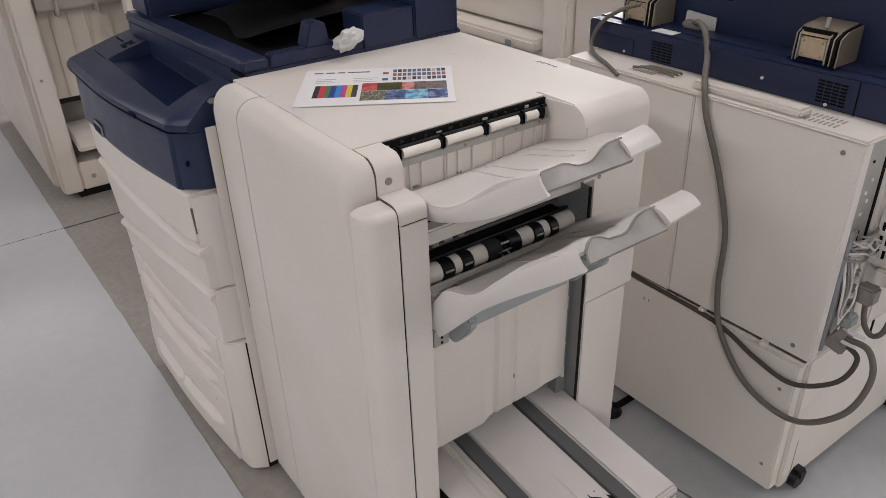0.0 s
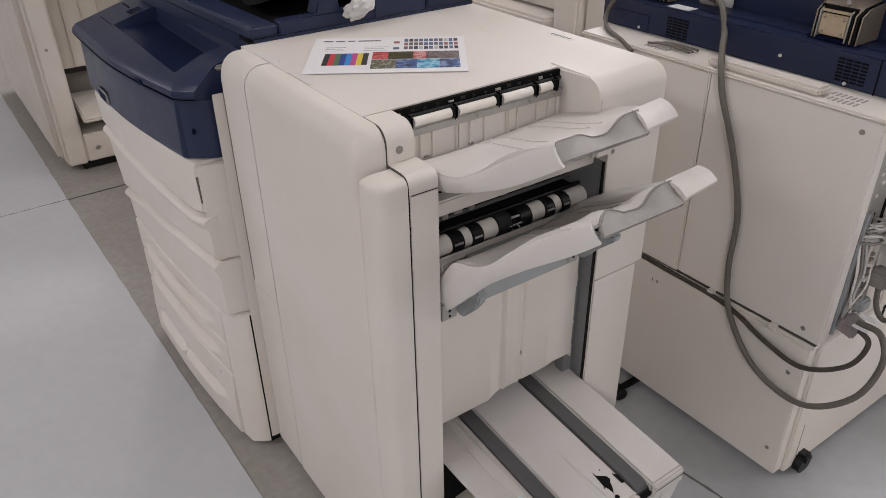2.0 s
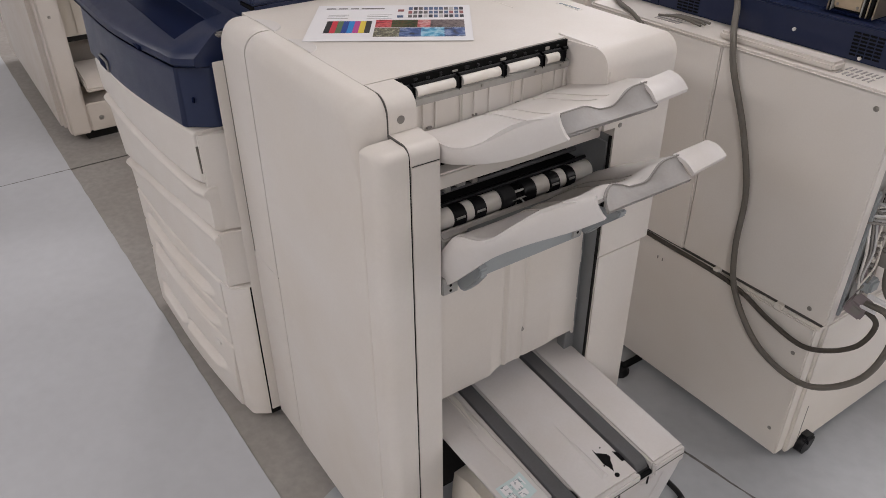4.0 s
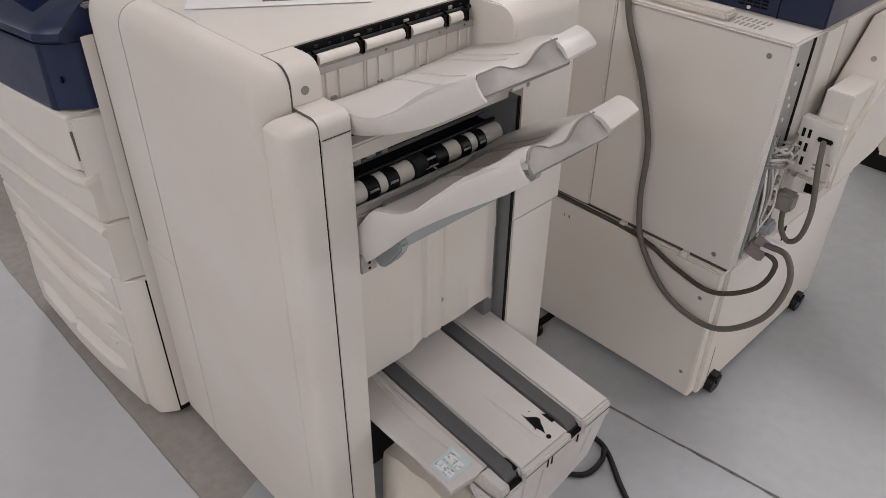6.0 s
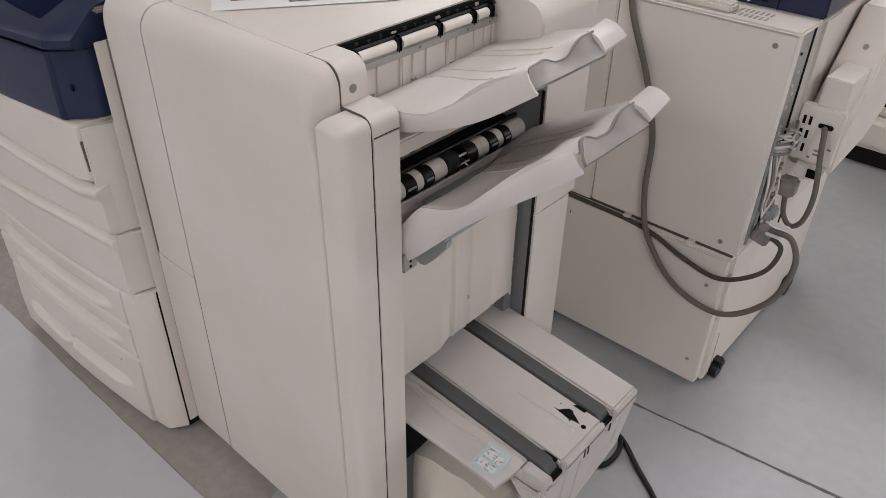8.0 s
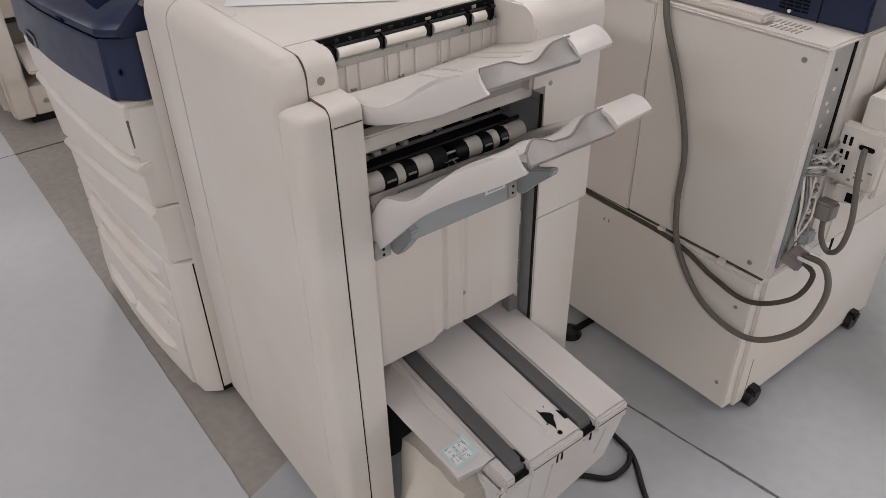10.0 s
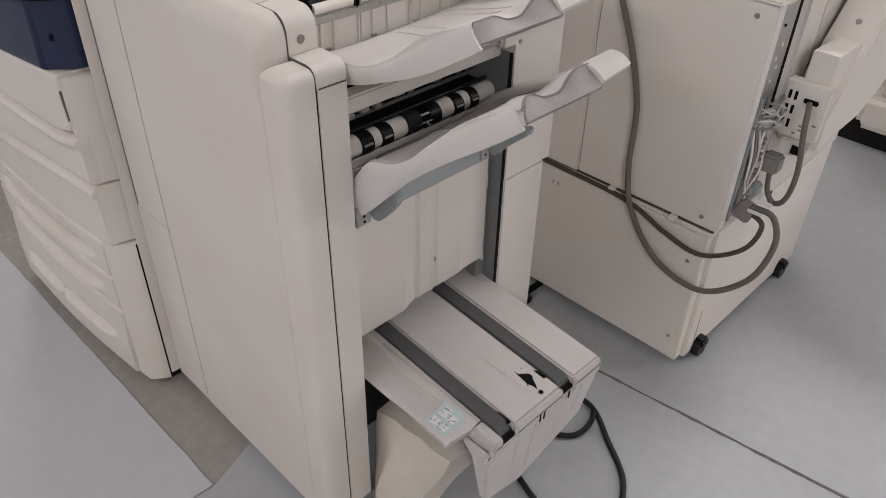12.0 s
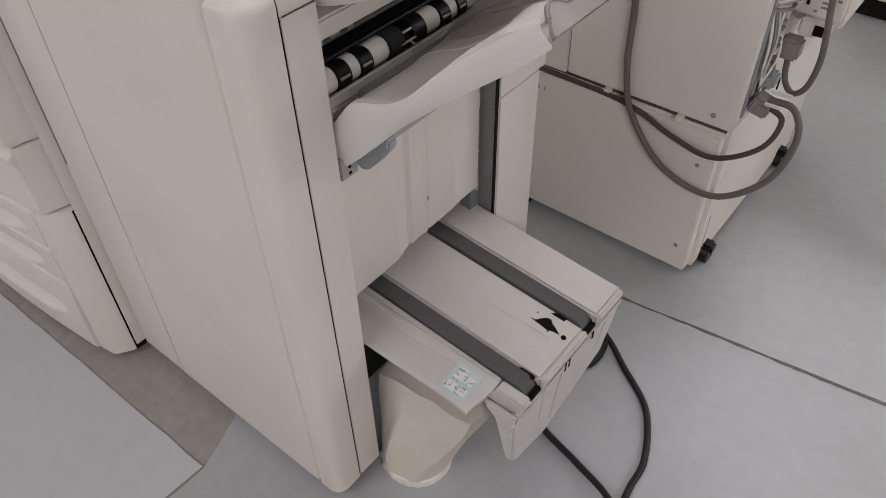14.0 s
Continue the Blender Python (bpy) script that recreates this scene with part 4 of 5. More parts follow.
part("front_backing", box(PX0 + 0.03, -0.67, -0.100, -0.053, 0.03, 0.78), DEADBLACK, prn)

# drawers with scooped grips
for z0, z1 in ((0.3085, 0.4035), (0.2135, 0.3045), (0.020, 0.2095)):
    def grip(x, s, z0=z0, h=z1 - z0):
        lip = (0.352 if z0 > 0.3 else 0.259 if z0 > 0.1 else 0.121) - z0
        wide = step(-1.19, -1.12, x) * (1 - step(-0.75, -0.69, x))
        if z0 < 0.1:
            wide *= 1 - math.exp(-((x + 0.95) / 0.010) ** 2)
        d = s * h - lip
        groove = 0.016 * math.exp(-max(0, d) / 0.005) if d > 0 else 0.016 * math.exp(-(d / 0.006) ** 2) - 0.011 * math.exp(-((d + 0.018) / 0.009) ** 2)
        return wide * groove - 0.002 - (0.006 * step(0.0, 0.6, 1 - s) if z0 < 0.1 else 0)

    d = front_part("drawer", PX0, -0.652, lambda x, z0=z0: z0, lambda x, z1=z1: z1, grip, WHITE, "paper drawer with a scooped grip", nx=70, nz=90 if z0 < 0.1 else 60, round_off=0.006)
    for x in ((-1.12,) if z0 > 0.1 else (-1.12, -0.75)):
        zc = z0 + (z1 - z0) * 0.82
        part("drawer_mark", box(x, x + 0.03, bowed(x, zc) - 0.0042, bowed(x, zc) + 0.01, zc, zc + 0.008, 0.001, 1), INNER, d)
part("plinth", box(PX0 + 0.05, -0.63, -0.04, 0.5, 0.03, 0.06), DARK, prn)
for x in (-1.16, -0.68):
    for y in (0.0, 0.45):
        part("caster", rod((x, y - 0.012, 0.03), (x, y + 0.012, 0.03), 0.03, seg=18), BLACK, prn)

# navy front band and console
front_part("navy_band", PX0 - 0.01, -0.652, navy_low, lambda x: 0.914, lambda x, s: 0.004 * s, NAVY, "navy front band", lift=0.008)
part("band_corner", prism([(-0.653, -0.122), (-0.648, -0.120), (-0.616, -0.080), (-0.612, -0.07), (-0.612, -0.045), (-0.653, -0.045)], "z", 0.787, 0.914, 0.003), NAVY, prn)
part("band_spot", rod((-0.635, -0.106, 0.846), (-0.633, -0.1035, 0.846), 0.006, seg=14), NAVYD, prn)
bx = -1.085
part("badge", turned(box(-0.036, 0.036, -0.004, 0.004, -0.017, 0.017, 0.004), pose(bx, bowed(bx, 0.82) - 0.008, 0.808)), STEEL, prn, "small silver outlined badge")
part("badge_field", turned(box(-0.031, 0.031, -0.004, 0.004, -0.012, 0.012, 0.003), pose(bx, bowed(bx, 0.82) - 0.0095, 0.808)), NAVYD, prn)


def console_front(x):
    return bowed(x, 0.9) - 0.014 + 0.030 * step(-0.634, -0.606, x)


def console_z(x, y):
    f = console_front(x) + 0.012
    return 0.943 + 0.035 * (y - f) / (-0.05 - f) if y < -0.05 else 0.978 + 0.014 * (y + 0.05) / 0.062


WELL = (-1.112, -0.685, -0.108, -0.004, 0.9525)
KEY_BAY = (-1.165, -1.125, -0.062, -0.030, 0.970)
xs = sorted([PX0 - 0.025 + (-0.606 - PX0 + 0.025) * i / 40 for i in range(41)] + [v for q in (WELL, KEY_BAY) for v in (q[0], q[0] + 0.002, q[1] - 0.002, q[1])])
ys = sorted([-0.118 + 0.130 * j / 14 for j in range(15)] + [v for q in (WELL, KEY_BAY) for v in (q[2], q[2] + 0.002, q[3] - 0.002, q[3])])
rows, under = [], []
for x in xs:
    f = console_front(x)
    row = [Vector((x, f + 0.004, 0.918)), Vector((x, f, 0.924)), Vector((x, f + 0.002, 0.934)), Vector((x, f + 0.012, 0.943))]
    for y in ys:
        y = max(y, f + 0.0125 + 0.0005 * (ys.index(y)))
        z = console_z(x, y)
        for q in (WELL, KEY_BAY):
            if q[0] + 0.001 < x < q[1] - 0.001 and q[2] + 0.001 < y < q[3] - 0.001:
                z = min(z, q[4])
        row.append(Vector((x, y, z)))
    rows.append(row)
    under.append([Vector((p.x, p.y + 0.002, 0.9165)) for p in row])
console = part("console", shell(rows, under), NAVY, prn, "sloping navy control console with a sunken panel", 25)


def on_console(x0, x1, y0, y1, up, thick=0.004):
    a = [[Vector((x, y, console_z(x, y) + up)) for y in (y0 + (y1 - y0) * k / 6 for k in range(7))] for x in (x0 + (x1 - x0) * k / 12 for k in range(13))]
    return shell(a, [[p - Vector((0, 0, thick)) for p in r] for r in a])


part("panel_floor", box(-1.108, -0.689, -0.104, -0.008, 0.952, 0.9537, 0.0005, 1), NAVYD, console, "dark sunken panel")
part("panel_edge", box(-1.07, -0.72, -0.0105, -0.0075, 0.9537, 0.9550, 0.0005, 1), NAVY, console)
part("key_floor", box(-1.162, -1.128, -0.058, -0.034, 0.969, 0.9712), DEADBLACK, console)
part("console_key", box(-1.150, -1.138, -0.050, -0.040, 0.970, 0.976, 0.001), BLACK, console)
part("console_line", on_console(-1.24, -1.18, -0.050, -0.046, 0.0008), DEADBLACK, console)
part("console_seam", on_console(-1.22, -1.12, -0.112, -0.110, 0.0006), DEADBLACK, console)
part("front_button", box(-0.80, -0.76, bowed(-0.78, 0.9) - 0.0165, bowed(-0.78, 0.9), 0.921, 0.929, 0.002), NAVYD, console)
part("console_end", box(-0.612, -0.596, -0.050, -0.018, 0.968, 0.977, 0.003), PLUG, console, "small grey end clip")

# scanner base and document feeder
front_edge = [(PX0 + 0.02, -0.018), (-0.576, 0.020)]
part("scanner_base", prism([*front_edge, (-0.575, 0.55), (PX0 + 0.02, 0.55)], "z", 0.987, 1.022, 0.004), NAVY, prn)
part("scanner_front_lip", prism([(PX0 + 0.02, -0.021), (-0.5755, 0.0175), (-0.5755, 0.077), (PX0 + 0.02, 0.044)], "z", 1.019, 1.0425, 0.005, 3), NAVY, prn)
part("lip_gap", box(-0.63, -0.578, 0.016, 0.05, 1.0125, 1.019), DEADBLACK, prn)
part("side_rail", box(-0.600, -0.5755, 0.079, 0.292, 1.018, 1.047, 0.003), NAVY, prn)
part("left_rail", box(PX0 + 0.02, PX0 + 0.075, 0.105, 0.5, 1.018, 1.06, 0.004), NAVY, prn)
part("feeder_well", box(PX0 + 0.07, -0.60, 0.06, 0.5, 1.018, 1.024), DEADBLACK, prn)
post = [(0.158, 1.045), (0.214, 1.045), (0.206, 1.088), (0.201, 1.091), (0.177, 1.093), (0.173, 1.091)]
part("hinge_post", prism(post, "x", -0.615, -0.574, 0.002), NAVY, prn)
part("rear_wall", box(-0.66, -0.5745, 0.292, 0.420, 1.018, 1.090, 0.003), NAVY, prn)
part("rear_block", box(-0.80, -0.574, 0.423, 0.541, 1.018, 1.19, 0.004), NAVY, prn)
part("left_column", box(PX0 + 0.022, -1.085, 0.0, 0.5, 1.04, 1.26, 0.008), NAVY, prn)
part("feeder_body", box(-1.09, -0.80, 0.16, 0.541, 1.135, 1.28, 0.008), NAVY, prn, "navy document feeder overhead")
part("feeder_mouth", box(-1.085, -0.66, 0.5, 0.52, 1.02, 1.14), DEADBLACK, prn)
part("feeder_underside", box(-1.085, -0.805, 0.17, 0.53, 1.1325, 1.136), DEADBLACK, prn)
rows, under = [], []
for i in range(15):
    u = i / 14
    row = []
    for j in range(9):
        v = j / 8
        row.append(Vector((-1.00 + 0.31 * u, 0.10 + 0.34 * v + 0.015 * math.sin(5 * u), 1.046 + 0.030 * v + 0.006 * math.sin(7 * u + 3 * v) + 0.03 * (u - 0.5) ** 2)))
    rows.append(row)
    under.append([p - Vector((0, 0, 0.0015)) for p in row])
part("feeder_film", shell(rows, under), PAPERD, prn, "dark glossy wrinkled protective film", 80)

bm = bmesh.new()
bmesh.ops.create_icosphere(bm, subdivisions=3, radius=1)
for v in bm.verts:
    d = noise.noise(v.co * 2.1) * 0.35 + noise.noise(v.co * 5.3) * 0.25
    v.co = Vector((v.co.x * 0.020, v.co.y * 0.034, v.co.z * 0.020)) * (1 + d)
turned(bm, pose(-0.552, 0.245, 1.052, 20, 15, 10))
solid("tape_wad", bm, TAPE, (-0.552, 0.245, 1.033), "crumpled translucent white tape stuck on the navy scanner edge", "tape", smooth=20)

# ---- the printed sheet on the finisher ----
sheet = thing("printed_sheet", (-0.359, 0.19, TOP), "white colour test page with photos and swatches, lying on the finisher", "paper")
SHEET = pose(-0.359, 0.19, TOP + 0.0014, 0, 0, 55.8)


def on_sheet(u0, u1, v0, v1, up, thick=0.0003):
    """Along the page's long side u and up the page v, each from 0 to 1."""
    bm = box((u0 - 0.5) * 0.284, (u1 - 0.5) * 0.284, (v0 - 0.5) * 0.216, (v1 - 0.5) * 0.216, up, up + thick)
    return turned(bm, SHEET)


part("page", on_sheet(0, 1, 0, 1, 0, 0.0005), PAPER, sheet)
for k, c in enumerate(((0.02, 0.02, 0.02), (0.55, 0.04, 0.06), (0.10, 0.16, 0.08), (0.02, 0.05, 0.25), (0.03, 0.22, 0.55), (0.45, 0.06, 0.25), (0.65, 0.5, 0.06), (0.03, 0.03, 0.03))):
    part("colour_bar", on_sheet(0.10 + 0.035 * k, 0.135 + 0.035 * k, 0.20, 0.52, 0.0007), ink("bar_ink", c), sheet)
sea = photo_ink("coast_photo", [(0.01, 0.012, 0.03), (0.02, 0.05, 0.17), (0.05, 0.10, 0.26), (0.25, 0.30, 0.45), (0.02, 0.03, 0.07)], 60)
wave = photo_ink("wave_photo", [(0.02, 0.10, 0.22), (0.06, 0.32, 0.50), (0.35, 0.55, 0.65), (0.05, 0.22, 0.42)], 60)
shells = photo_ink("shell_photo", [(0.01, 0.01, 0.01), (0.20, 0.18, 0.10), (0.03, 0.03, 0.03), (0.42, 0.40, 0.28), (0.015, 0.015, 0.02)], 110)
red_fruit = photo_ink("fruit_photo", [(0.12, 0.01, 0.02), (0.48, 0.03, 0.05), (0.62, 0.16, 0.15), (0.30, 0.02, 0.03)], 80)
greens = photo_ink("leaf_photo", [(0.008, 0.012, 0.008), (0.02, 0.05, 0.012), (0.10, 0.04, 0.015), (0.05, 0.10, 0.03), (0.01, 0.01, 0.008)], 110)
pale_fruit = photo_ink("pale_fruit_photo", [(0.35, 0.04, 0.05), (0.52, 0.18, 0.18), (0.62, 0.38, 0.35), (0.30, 0.03, 0.04)], 90)
stones = photo_ink("stone_photo", [(0.04, 0.03, 0.03), (0.11, 0.08, 0.08), (0.20, 0.16, 0.15), (0.05, 0.04, 0.04)], 120)
for u0, u1, picture, words in ((0.405, 0.56, shells, "printed photo of pale shells"), (0.56, 0.69, sea, "printed photo of a dark sea"), (0.69, 0.83, wave, "printed photo of a bright wave"), (0.83, 0.955, sea, "printed photo of a dark sea")):
    part("photo", on_sheet(u0, u1, 0.10, 0.33, 0.0007), picture, sheet, words)
for u0, u1, picture, words in ((0.405, 0.505, red_fruit, "printed photo of red fruit"), (0.505, 0.665, greens, "printed photo of dark leaves"), (0.665, 0.745, pale_fruit, "printed photo of pale red fruit"), (0.745, 0.955, stones, "printed photo of grey stones")):
    part("photo", on_sheet(u0, u1, 0.345, 0.55, 0.0007), picture, sheet, words)
rng = random.Random(8)
inks = [ink("swatch_ink", c) for c in ((0.03, 0.03, 0.04), (0.12, 0.11, 0.11), (0.3, 0.1, 0.1), (0.08, 0.12, 0.22), (0.45, 0.43, 0.42))]
for a in range(11):
    for b in range(3):
        part("swatch", on_sheet(0.60 + 0.033 * a, 0.625 + 0.033 * a, 0.62 + 0.115 * b, 0.70 + 0.115 * b, 0.0007), rng.choice(inks), sheet)
for u0, u1, v in ((0.06, 0.12, 0.88), (0.14, 0.20, 0.88), (0.22, 0.27, 0.88), (0.29, 0.44, 0.88)):
    part("heading_bar", on_sheet(u0, u1, v, v + 0.026, 0.0007), inks[1], sheet)
for k in range(3):
    part("text_bar", on_sheet(0.09, 0.22 - 0.02 * (k % 2), 0.60 + 0.05 * k, 0.606 + 0.05 * k, 0.0007), inks[4], sheet)
    part("text_bar", on_sheet(0.34, 0.50 - 0.03 * (k % 2), 0.60 + 0.05 * k, 0.606 + 0.05 * k, 0.0007), inks[4], sheet)
part("logo_patch", on_sheet(0.53, 0.57, 0.62, 0.68, 0.0007), inks[3], sheet)
part("logo_patch", on_sheet(0.53, 0.57, 0.80, 0.86, 0.0007), inks[2], sheet)


# ---- the machine behind, seen from its back ----
back = thing("copier_seen_from_behind", (-0.2, 1.2, 0.0), "beige copier with navy scanner, seen from its back, panel cables hanging", "copier")
BY = 0.844
part("cabinet_body", box(-0.515, 0.226, 0.87, 1.50, 0.05, 0.405, 0.004), REAR, back)
part("upper_body", box(-0.515, 0.205, 0.87, 1.50, 0.40, 0.905, 0.004), REAR, back)
part("back_panel", box(-0.1345, 0.238, BY, BY + 0.03, 0.414, 0.910, 0.003), REAR, back, "large plain beige back panel")
part("side_back_panel", box(-0.515, -0.1365, BY, BY + 0.03, 0.410, 0.907, 0.003), REAR, back)
part("lower_back_panel", box(-0.515, 0.224, BY - 0.004, BY + 0.03, 0.024, 0.398, 0.003), REAR, back, "plain lower back panel")
part("lower_ledge", box(-0.515, 0.229, BY + 0.003, BY + 0.03, 0.395, 0.405, 0.001), REAR, back)
part("panel_gap", box(-0.51, 0.228, BY + 0.006, BY + 0.02, 0.398, 0.418), SEAMLINE, back)
part("lower_side_panel", box(0.220, 0.232, BY + 0.028, 1.49, 0.018, 0.402, 0.003), REAR, back)
part("side_slit", box(0.2315, 0.2328, BY + 0.065, BY + 0.067, 0.03, 0.15), PLUG, back)
part("panel_slit", box(0.2315, 0.2335, 1.12, 1.13, 0.36, 0.40), DEADBLACK, back)
for p in ((0.2, 0.882), (0.196, 0.438)):
    screw(back, (p[0], BY, p[1]), (0, -1, 0), 0.0062)
for p in ((0.193, 0.317), (0.194, 0.09)):
    screw(back, (p[0], BY - 0.004, p[1]), (0, -1, 0), 0.0055)
for x in (-0.20, -0.185):
    part("vent_slit", box(x, x + 0.003, BY - 0.0052, BY - 0.003, 0.352, 0.360), PLUG, back)
for x in (-0.04, 0.125):
    part("cable_clip", box(x, x + 0.016, BY - 0.008, BY + 0.01, 0.398, 0.414, 0.002), RUBBERW, back, "white cable clip")

# top deck and its vents
part("top_deck", box(-0.52, 0.243, BY - 0.004, 1.50, 0.905, 0.915, 0.004), WHITE, back)
part("deck_strip", box(-0.16, 0.098, BY + 0.014, BY + 0.055, 0.914, 0.932, 0.005), WHITE, back, "raised strip on the top")
for x0 in (-0.34, 0.10):
    for k in range(14):
        part("vent_hole", box(x0 + 0.010 * (k % 7), x0 + 0.010 * (k % 7) + 0.004, BY + 0.02 + 0.03 * (k // 7), BY + 0.04 + 0.03 * (k // 7), 0.9145, 0.9158), GREYTR, back)
for nm, b in (("navy_ledge", (-0.555, 0.245, 0.948, 1.50, 0.914, 0.985)),):
    part(nm, box(*b, 0.004), NAVY, back, "navy plastic scanner back")
part("navy_bay", box(-0.545, -0.40, 0.9455, 0.96, 0.915, 0.960, 0.004), NAVY, back)
part("navy_step", box(-0.555, 0.245, 0.985, 1.50, 0.98, 0.9885, 0.003), NAVY, back)
part("navy_upper", box(-0.50, 0.18, 1.055, 1.50, 0.98, 1.26, 0.005), NAVY, back, "navy upper scanner housing")
part("navy_seam", box(0.152, 0.154, 0.9465, 0.949, 0.914, 0.984), DEADBLACK, back)
for x0, z0 in ((-0.348, 0.922), (0.072, 0.926)):
    for k in range(7):
        for c in range(4):
            part("vent_slot", box(x0 + 0.0155 * c, x0 + 0.0125 + 0.0155 * c, 0.9465, 0.949, z0 + 0.0068 * k, z0 + 0.0068 * k + 0.0034), DEADBLACK, back)
for k in range(4):
    part("vent_slot", box(-0.28, -0.22, 1.0535, 1.056, 1.06 + 0.01 * k, 1.065 + 0.01 * k), DEADBLACK, back)
for x, z in ((-0.43, 0.925), (-0.05, 0.945), (0.095, 0.924), (0.005, 1.015)):
    part("rivet", rod((x, 0.9475 if z < 1 else 1.054, z), (x, 0.944 if z < 1 else 1.050, z), 0.0035, seg=10), RUBBERW, back)


def hinge(x, z):
    part("hinge_plate", box(x - 0.048, x + 0.058, 0.972, 1.052, z, z + 0.005, 0.002), NAVYD, back)
    part("hinge_core", box(x - 0.034, x + 0.040, 0.984, 1.05, z + 0.004, z + 0.066), DEADBLACK, back)
    part("hinge_box", box(x - 0.029, x + 0.029, 0.977, 0.99, z + 0.009, z + 0.050, 0.003), BRASS, back, "yellowed steel hinge")
    part("hinge_band", box(x - 0.029, x + 0.030, 0.979, 0.99, z + 0.053, z + 0.058, 0.001), BRASS, back)
    # Steel leaves, with black layers between that paint the gaps' shade.
    for dx, w, mat in ((-0.038, 0.003, HINGED), (-0.0345, 0.003, DEADBLACK), (-0.031, 0.002, STEEL), (0.030, 0.003, STEEL), (0.0345, 0.004, DEADBLACK), (0.041, 0.002, BRASS), (0.0445, 0.006, DEADBLACK), (0.054, 0.003, HINGED)):
        part("hinge_layer", prism([(0.971, z + 0.002), (1.05, z + 0.002), (1.05, z + 0.074), (0.995, z + 0.068), (0.974, z + 0.056)], "x", x + dx, x + dx + w, 0.0008, 1), mat, back)
    part("hinge_cover", prism([(0.985, z + 0.064), (1.0, z + 0.070), (1.05, z + 0.077), (1.05, z + 0.073), (1.0, z + 0.066), (0.987, z + 0.060)], "x", x - 0.034, x + 0.046, 0.001, 1), HINGED, back)
    part("hinge_pin", rod((x + 0.012, 0.995, z + 0.07), (x + 0.012, 0.995, z + 0.090), 0.0045, seg=12), STEEL, back)
    for dx, dz in ((-0.02, 0.016), (0.020, 0.016), (-0.02, 0.042), (0.02, 0.042)):
        screw(back, (x + dx, 0.977, z + dz), (0, -1, 0), 0.003)


hinge(0.028, 0.987)
hinge(-0.43, 0.987)
part("cable_socket", turned(box(-0.042, 0.042, -0.004, 0.004, -0.016, 0.016, 0.002), pose(-0.292, 1.046, 1.006, 0, 4, 0)), TAPE, back)
part("socket_block", box(-0.325, -0.275, 1.018, 1.046, 0.990, 1.006, 0.004), PLUG, back)
part("paper_scrap", box(-0.36, -0.30, 0.955, 0.995, 0.9855, 0.9865), PAPER, back)

# connector bay on the side
part("bay_frame", box(0.207, 0.2335, BY + 0.03, 0.945, 0.425, 0.905, 0.002), STEEL, back, "zinc connector bay frame")
part("bay_shadow", box(0.230, 0.2345, 0.945, 0.955, 0.45, 0.905), DEADBLACK, back)
part("side_cover", box(0.18, 0.246, 0.957, 1.06, 0.43, 0.92, 0.012, 3), WHITE, back)
part("side_cover", box(0.16, 0.24, 1.065, 1.48, 0.41, 0.92, 0.008), WHITE, back)
for k, z in enumerate((0.86, 0.82, 0.795, 0.775, 0.75)):
    part("rivet", rod((0.233, 0.90 + 0.012 * (k % 2), z), (0.2355, 0.90 + 0.012 * (k % 2), z), 0.004 if k else 0.003, seg=10), RUBBERW if k != 0 else DEADBLACK, back)
part("bay_rail", box(0.233, 0.241, BY + 0.033, BY + 0.043, 0.43, 0.72, 0.002), BLUEGREY, back)
part("bay_rail", box(0.233, 0.239, BY + 0.052, BY + 0.060, 0.46, 0.72, 0.002), STEEL, back)
part("bay_slot", box(0.2335, 0.2352, BY + 0.062, BY + 0.072, 0.52, 0.71), DEADBLACK, back)
part("bay_slot", box(0.2335, 0.2352, BY + 0.034, BY + 0.05, 0.44, 0.56), DEADBLACK, back)
part("ribbon_bar", box(0.236, 0.250, BY + 0.064, BY + 0.080, 0.50, 0.64, 0.004), RUBBERW, back)
part("ribbon_bar", box(0.236, 0.256, BY + 0.082, BY + 0.092, 0.52, 0.66, 0.003), INNER, back)
for k in range(9):
    z = 0.525 + 0.012 * k
    part("terminal", box(0.249, 0.257, BY + 0.066, BY + 0.078, z, z + 0.006, 0.001, 1), PLUG if k % 3 else RUBBERW, back)
rng = random.Random(12)
for k in range(5):
    z = 0.655 + 0.012 * k
    part("wire", tube([(0.235, BY + 0.03 + 0.008 * k, z), (0.262, BY + 0.06, z + rng.uniform(-0.01, 0.012)), (0.255, BY + 0.10, z - 0.01 + rng.uniform(-0.01, 0.02)), (0.246, BY + 0.13, z)], 0.0028, 8, 6), TAPE if k % 2 else PLUG, back, "thin pale wire")
for k in range(3):
    part("thin_wire", tube([(0.246, 0.93, 0.62 - 0.05 * k), (0.262, 0.915, 0.56 - 0.03 * k), (0.25, 0.90, 0.50 - 0.01 * k)], 0.002, 6, 6), PLUG if k else RUBBERW, back)
rng = random.Random(77)
for k in range(9):
    z, y = 0.668 + rng.uniform(-0.022, 0.020), BY + rng.uniform(0.045, 0.075)
    part("ribbon_wire", tube([(0.236, y, z), (0.250 + rng.uniform(0, 0.012), y + 0.018, z + rng.uniform(-0.012, 0.012)), (0.262, y + 0.045, z + rng.uniform(-0.016, 0.010)), (0.250, y + 0.075, z + rng.uniform(-0.01, 0.02))], 0.0026, 6, 5), TAPE if k % 3 else RUBBERW, back, "thin white wire")
for k in range(5):
    y = BY + 0.040 + 0.006 * k
    part("harness_wire", tube([(0.238 + 0.003 * k, y, 0.655), (0.247 + 0.003 * (k % 3), y + rng.uniform(0, 0.01), 0.59), (0.246 + 0.002 * k, y + rng.uniform(0.005, 0.02), 0.53), (0.252, y + 0.02, 0.485)], 0.0028, 6, 5), (RUBBERW, PLUG, TAPE, MAUVE, RUBBERW)[k], back)
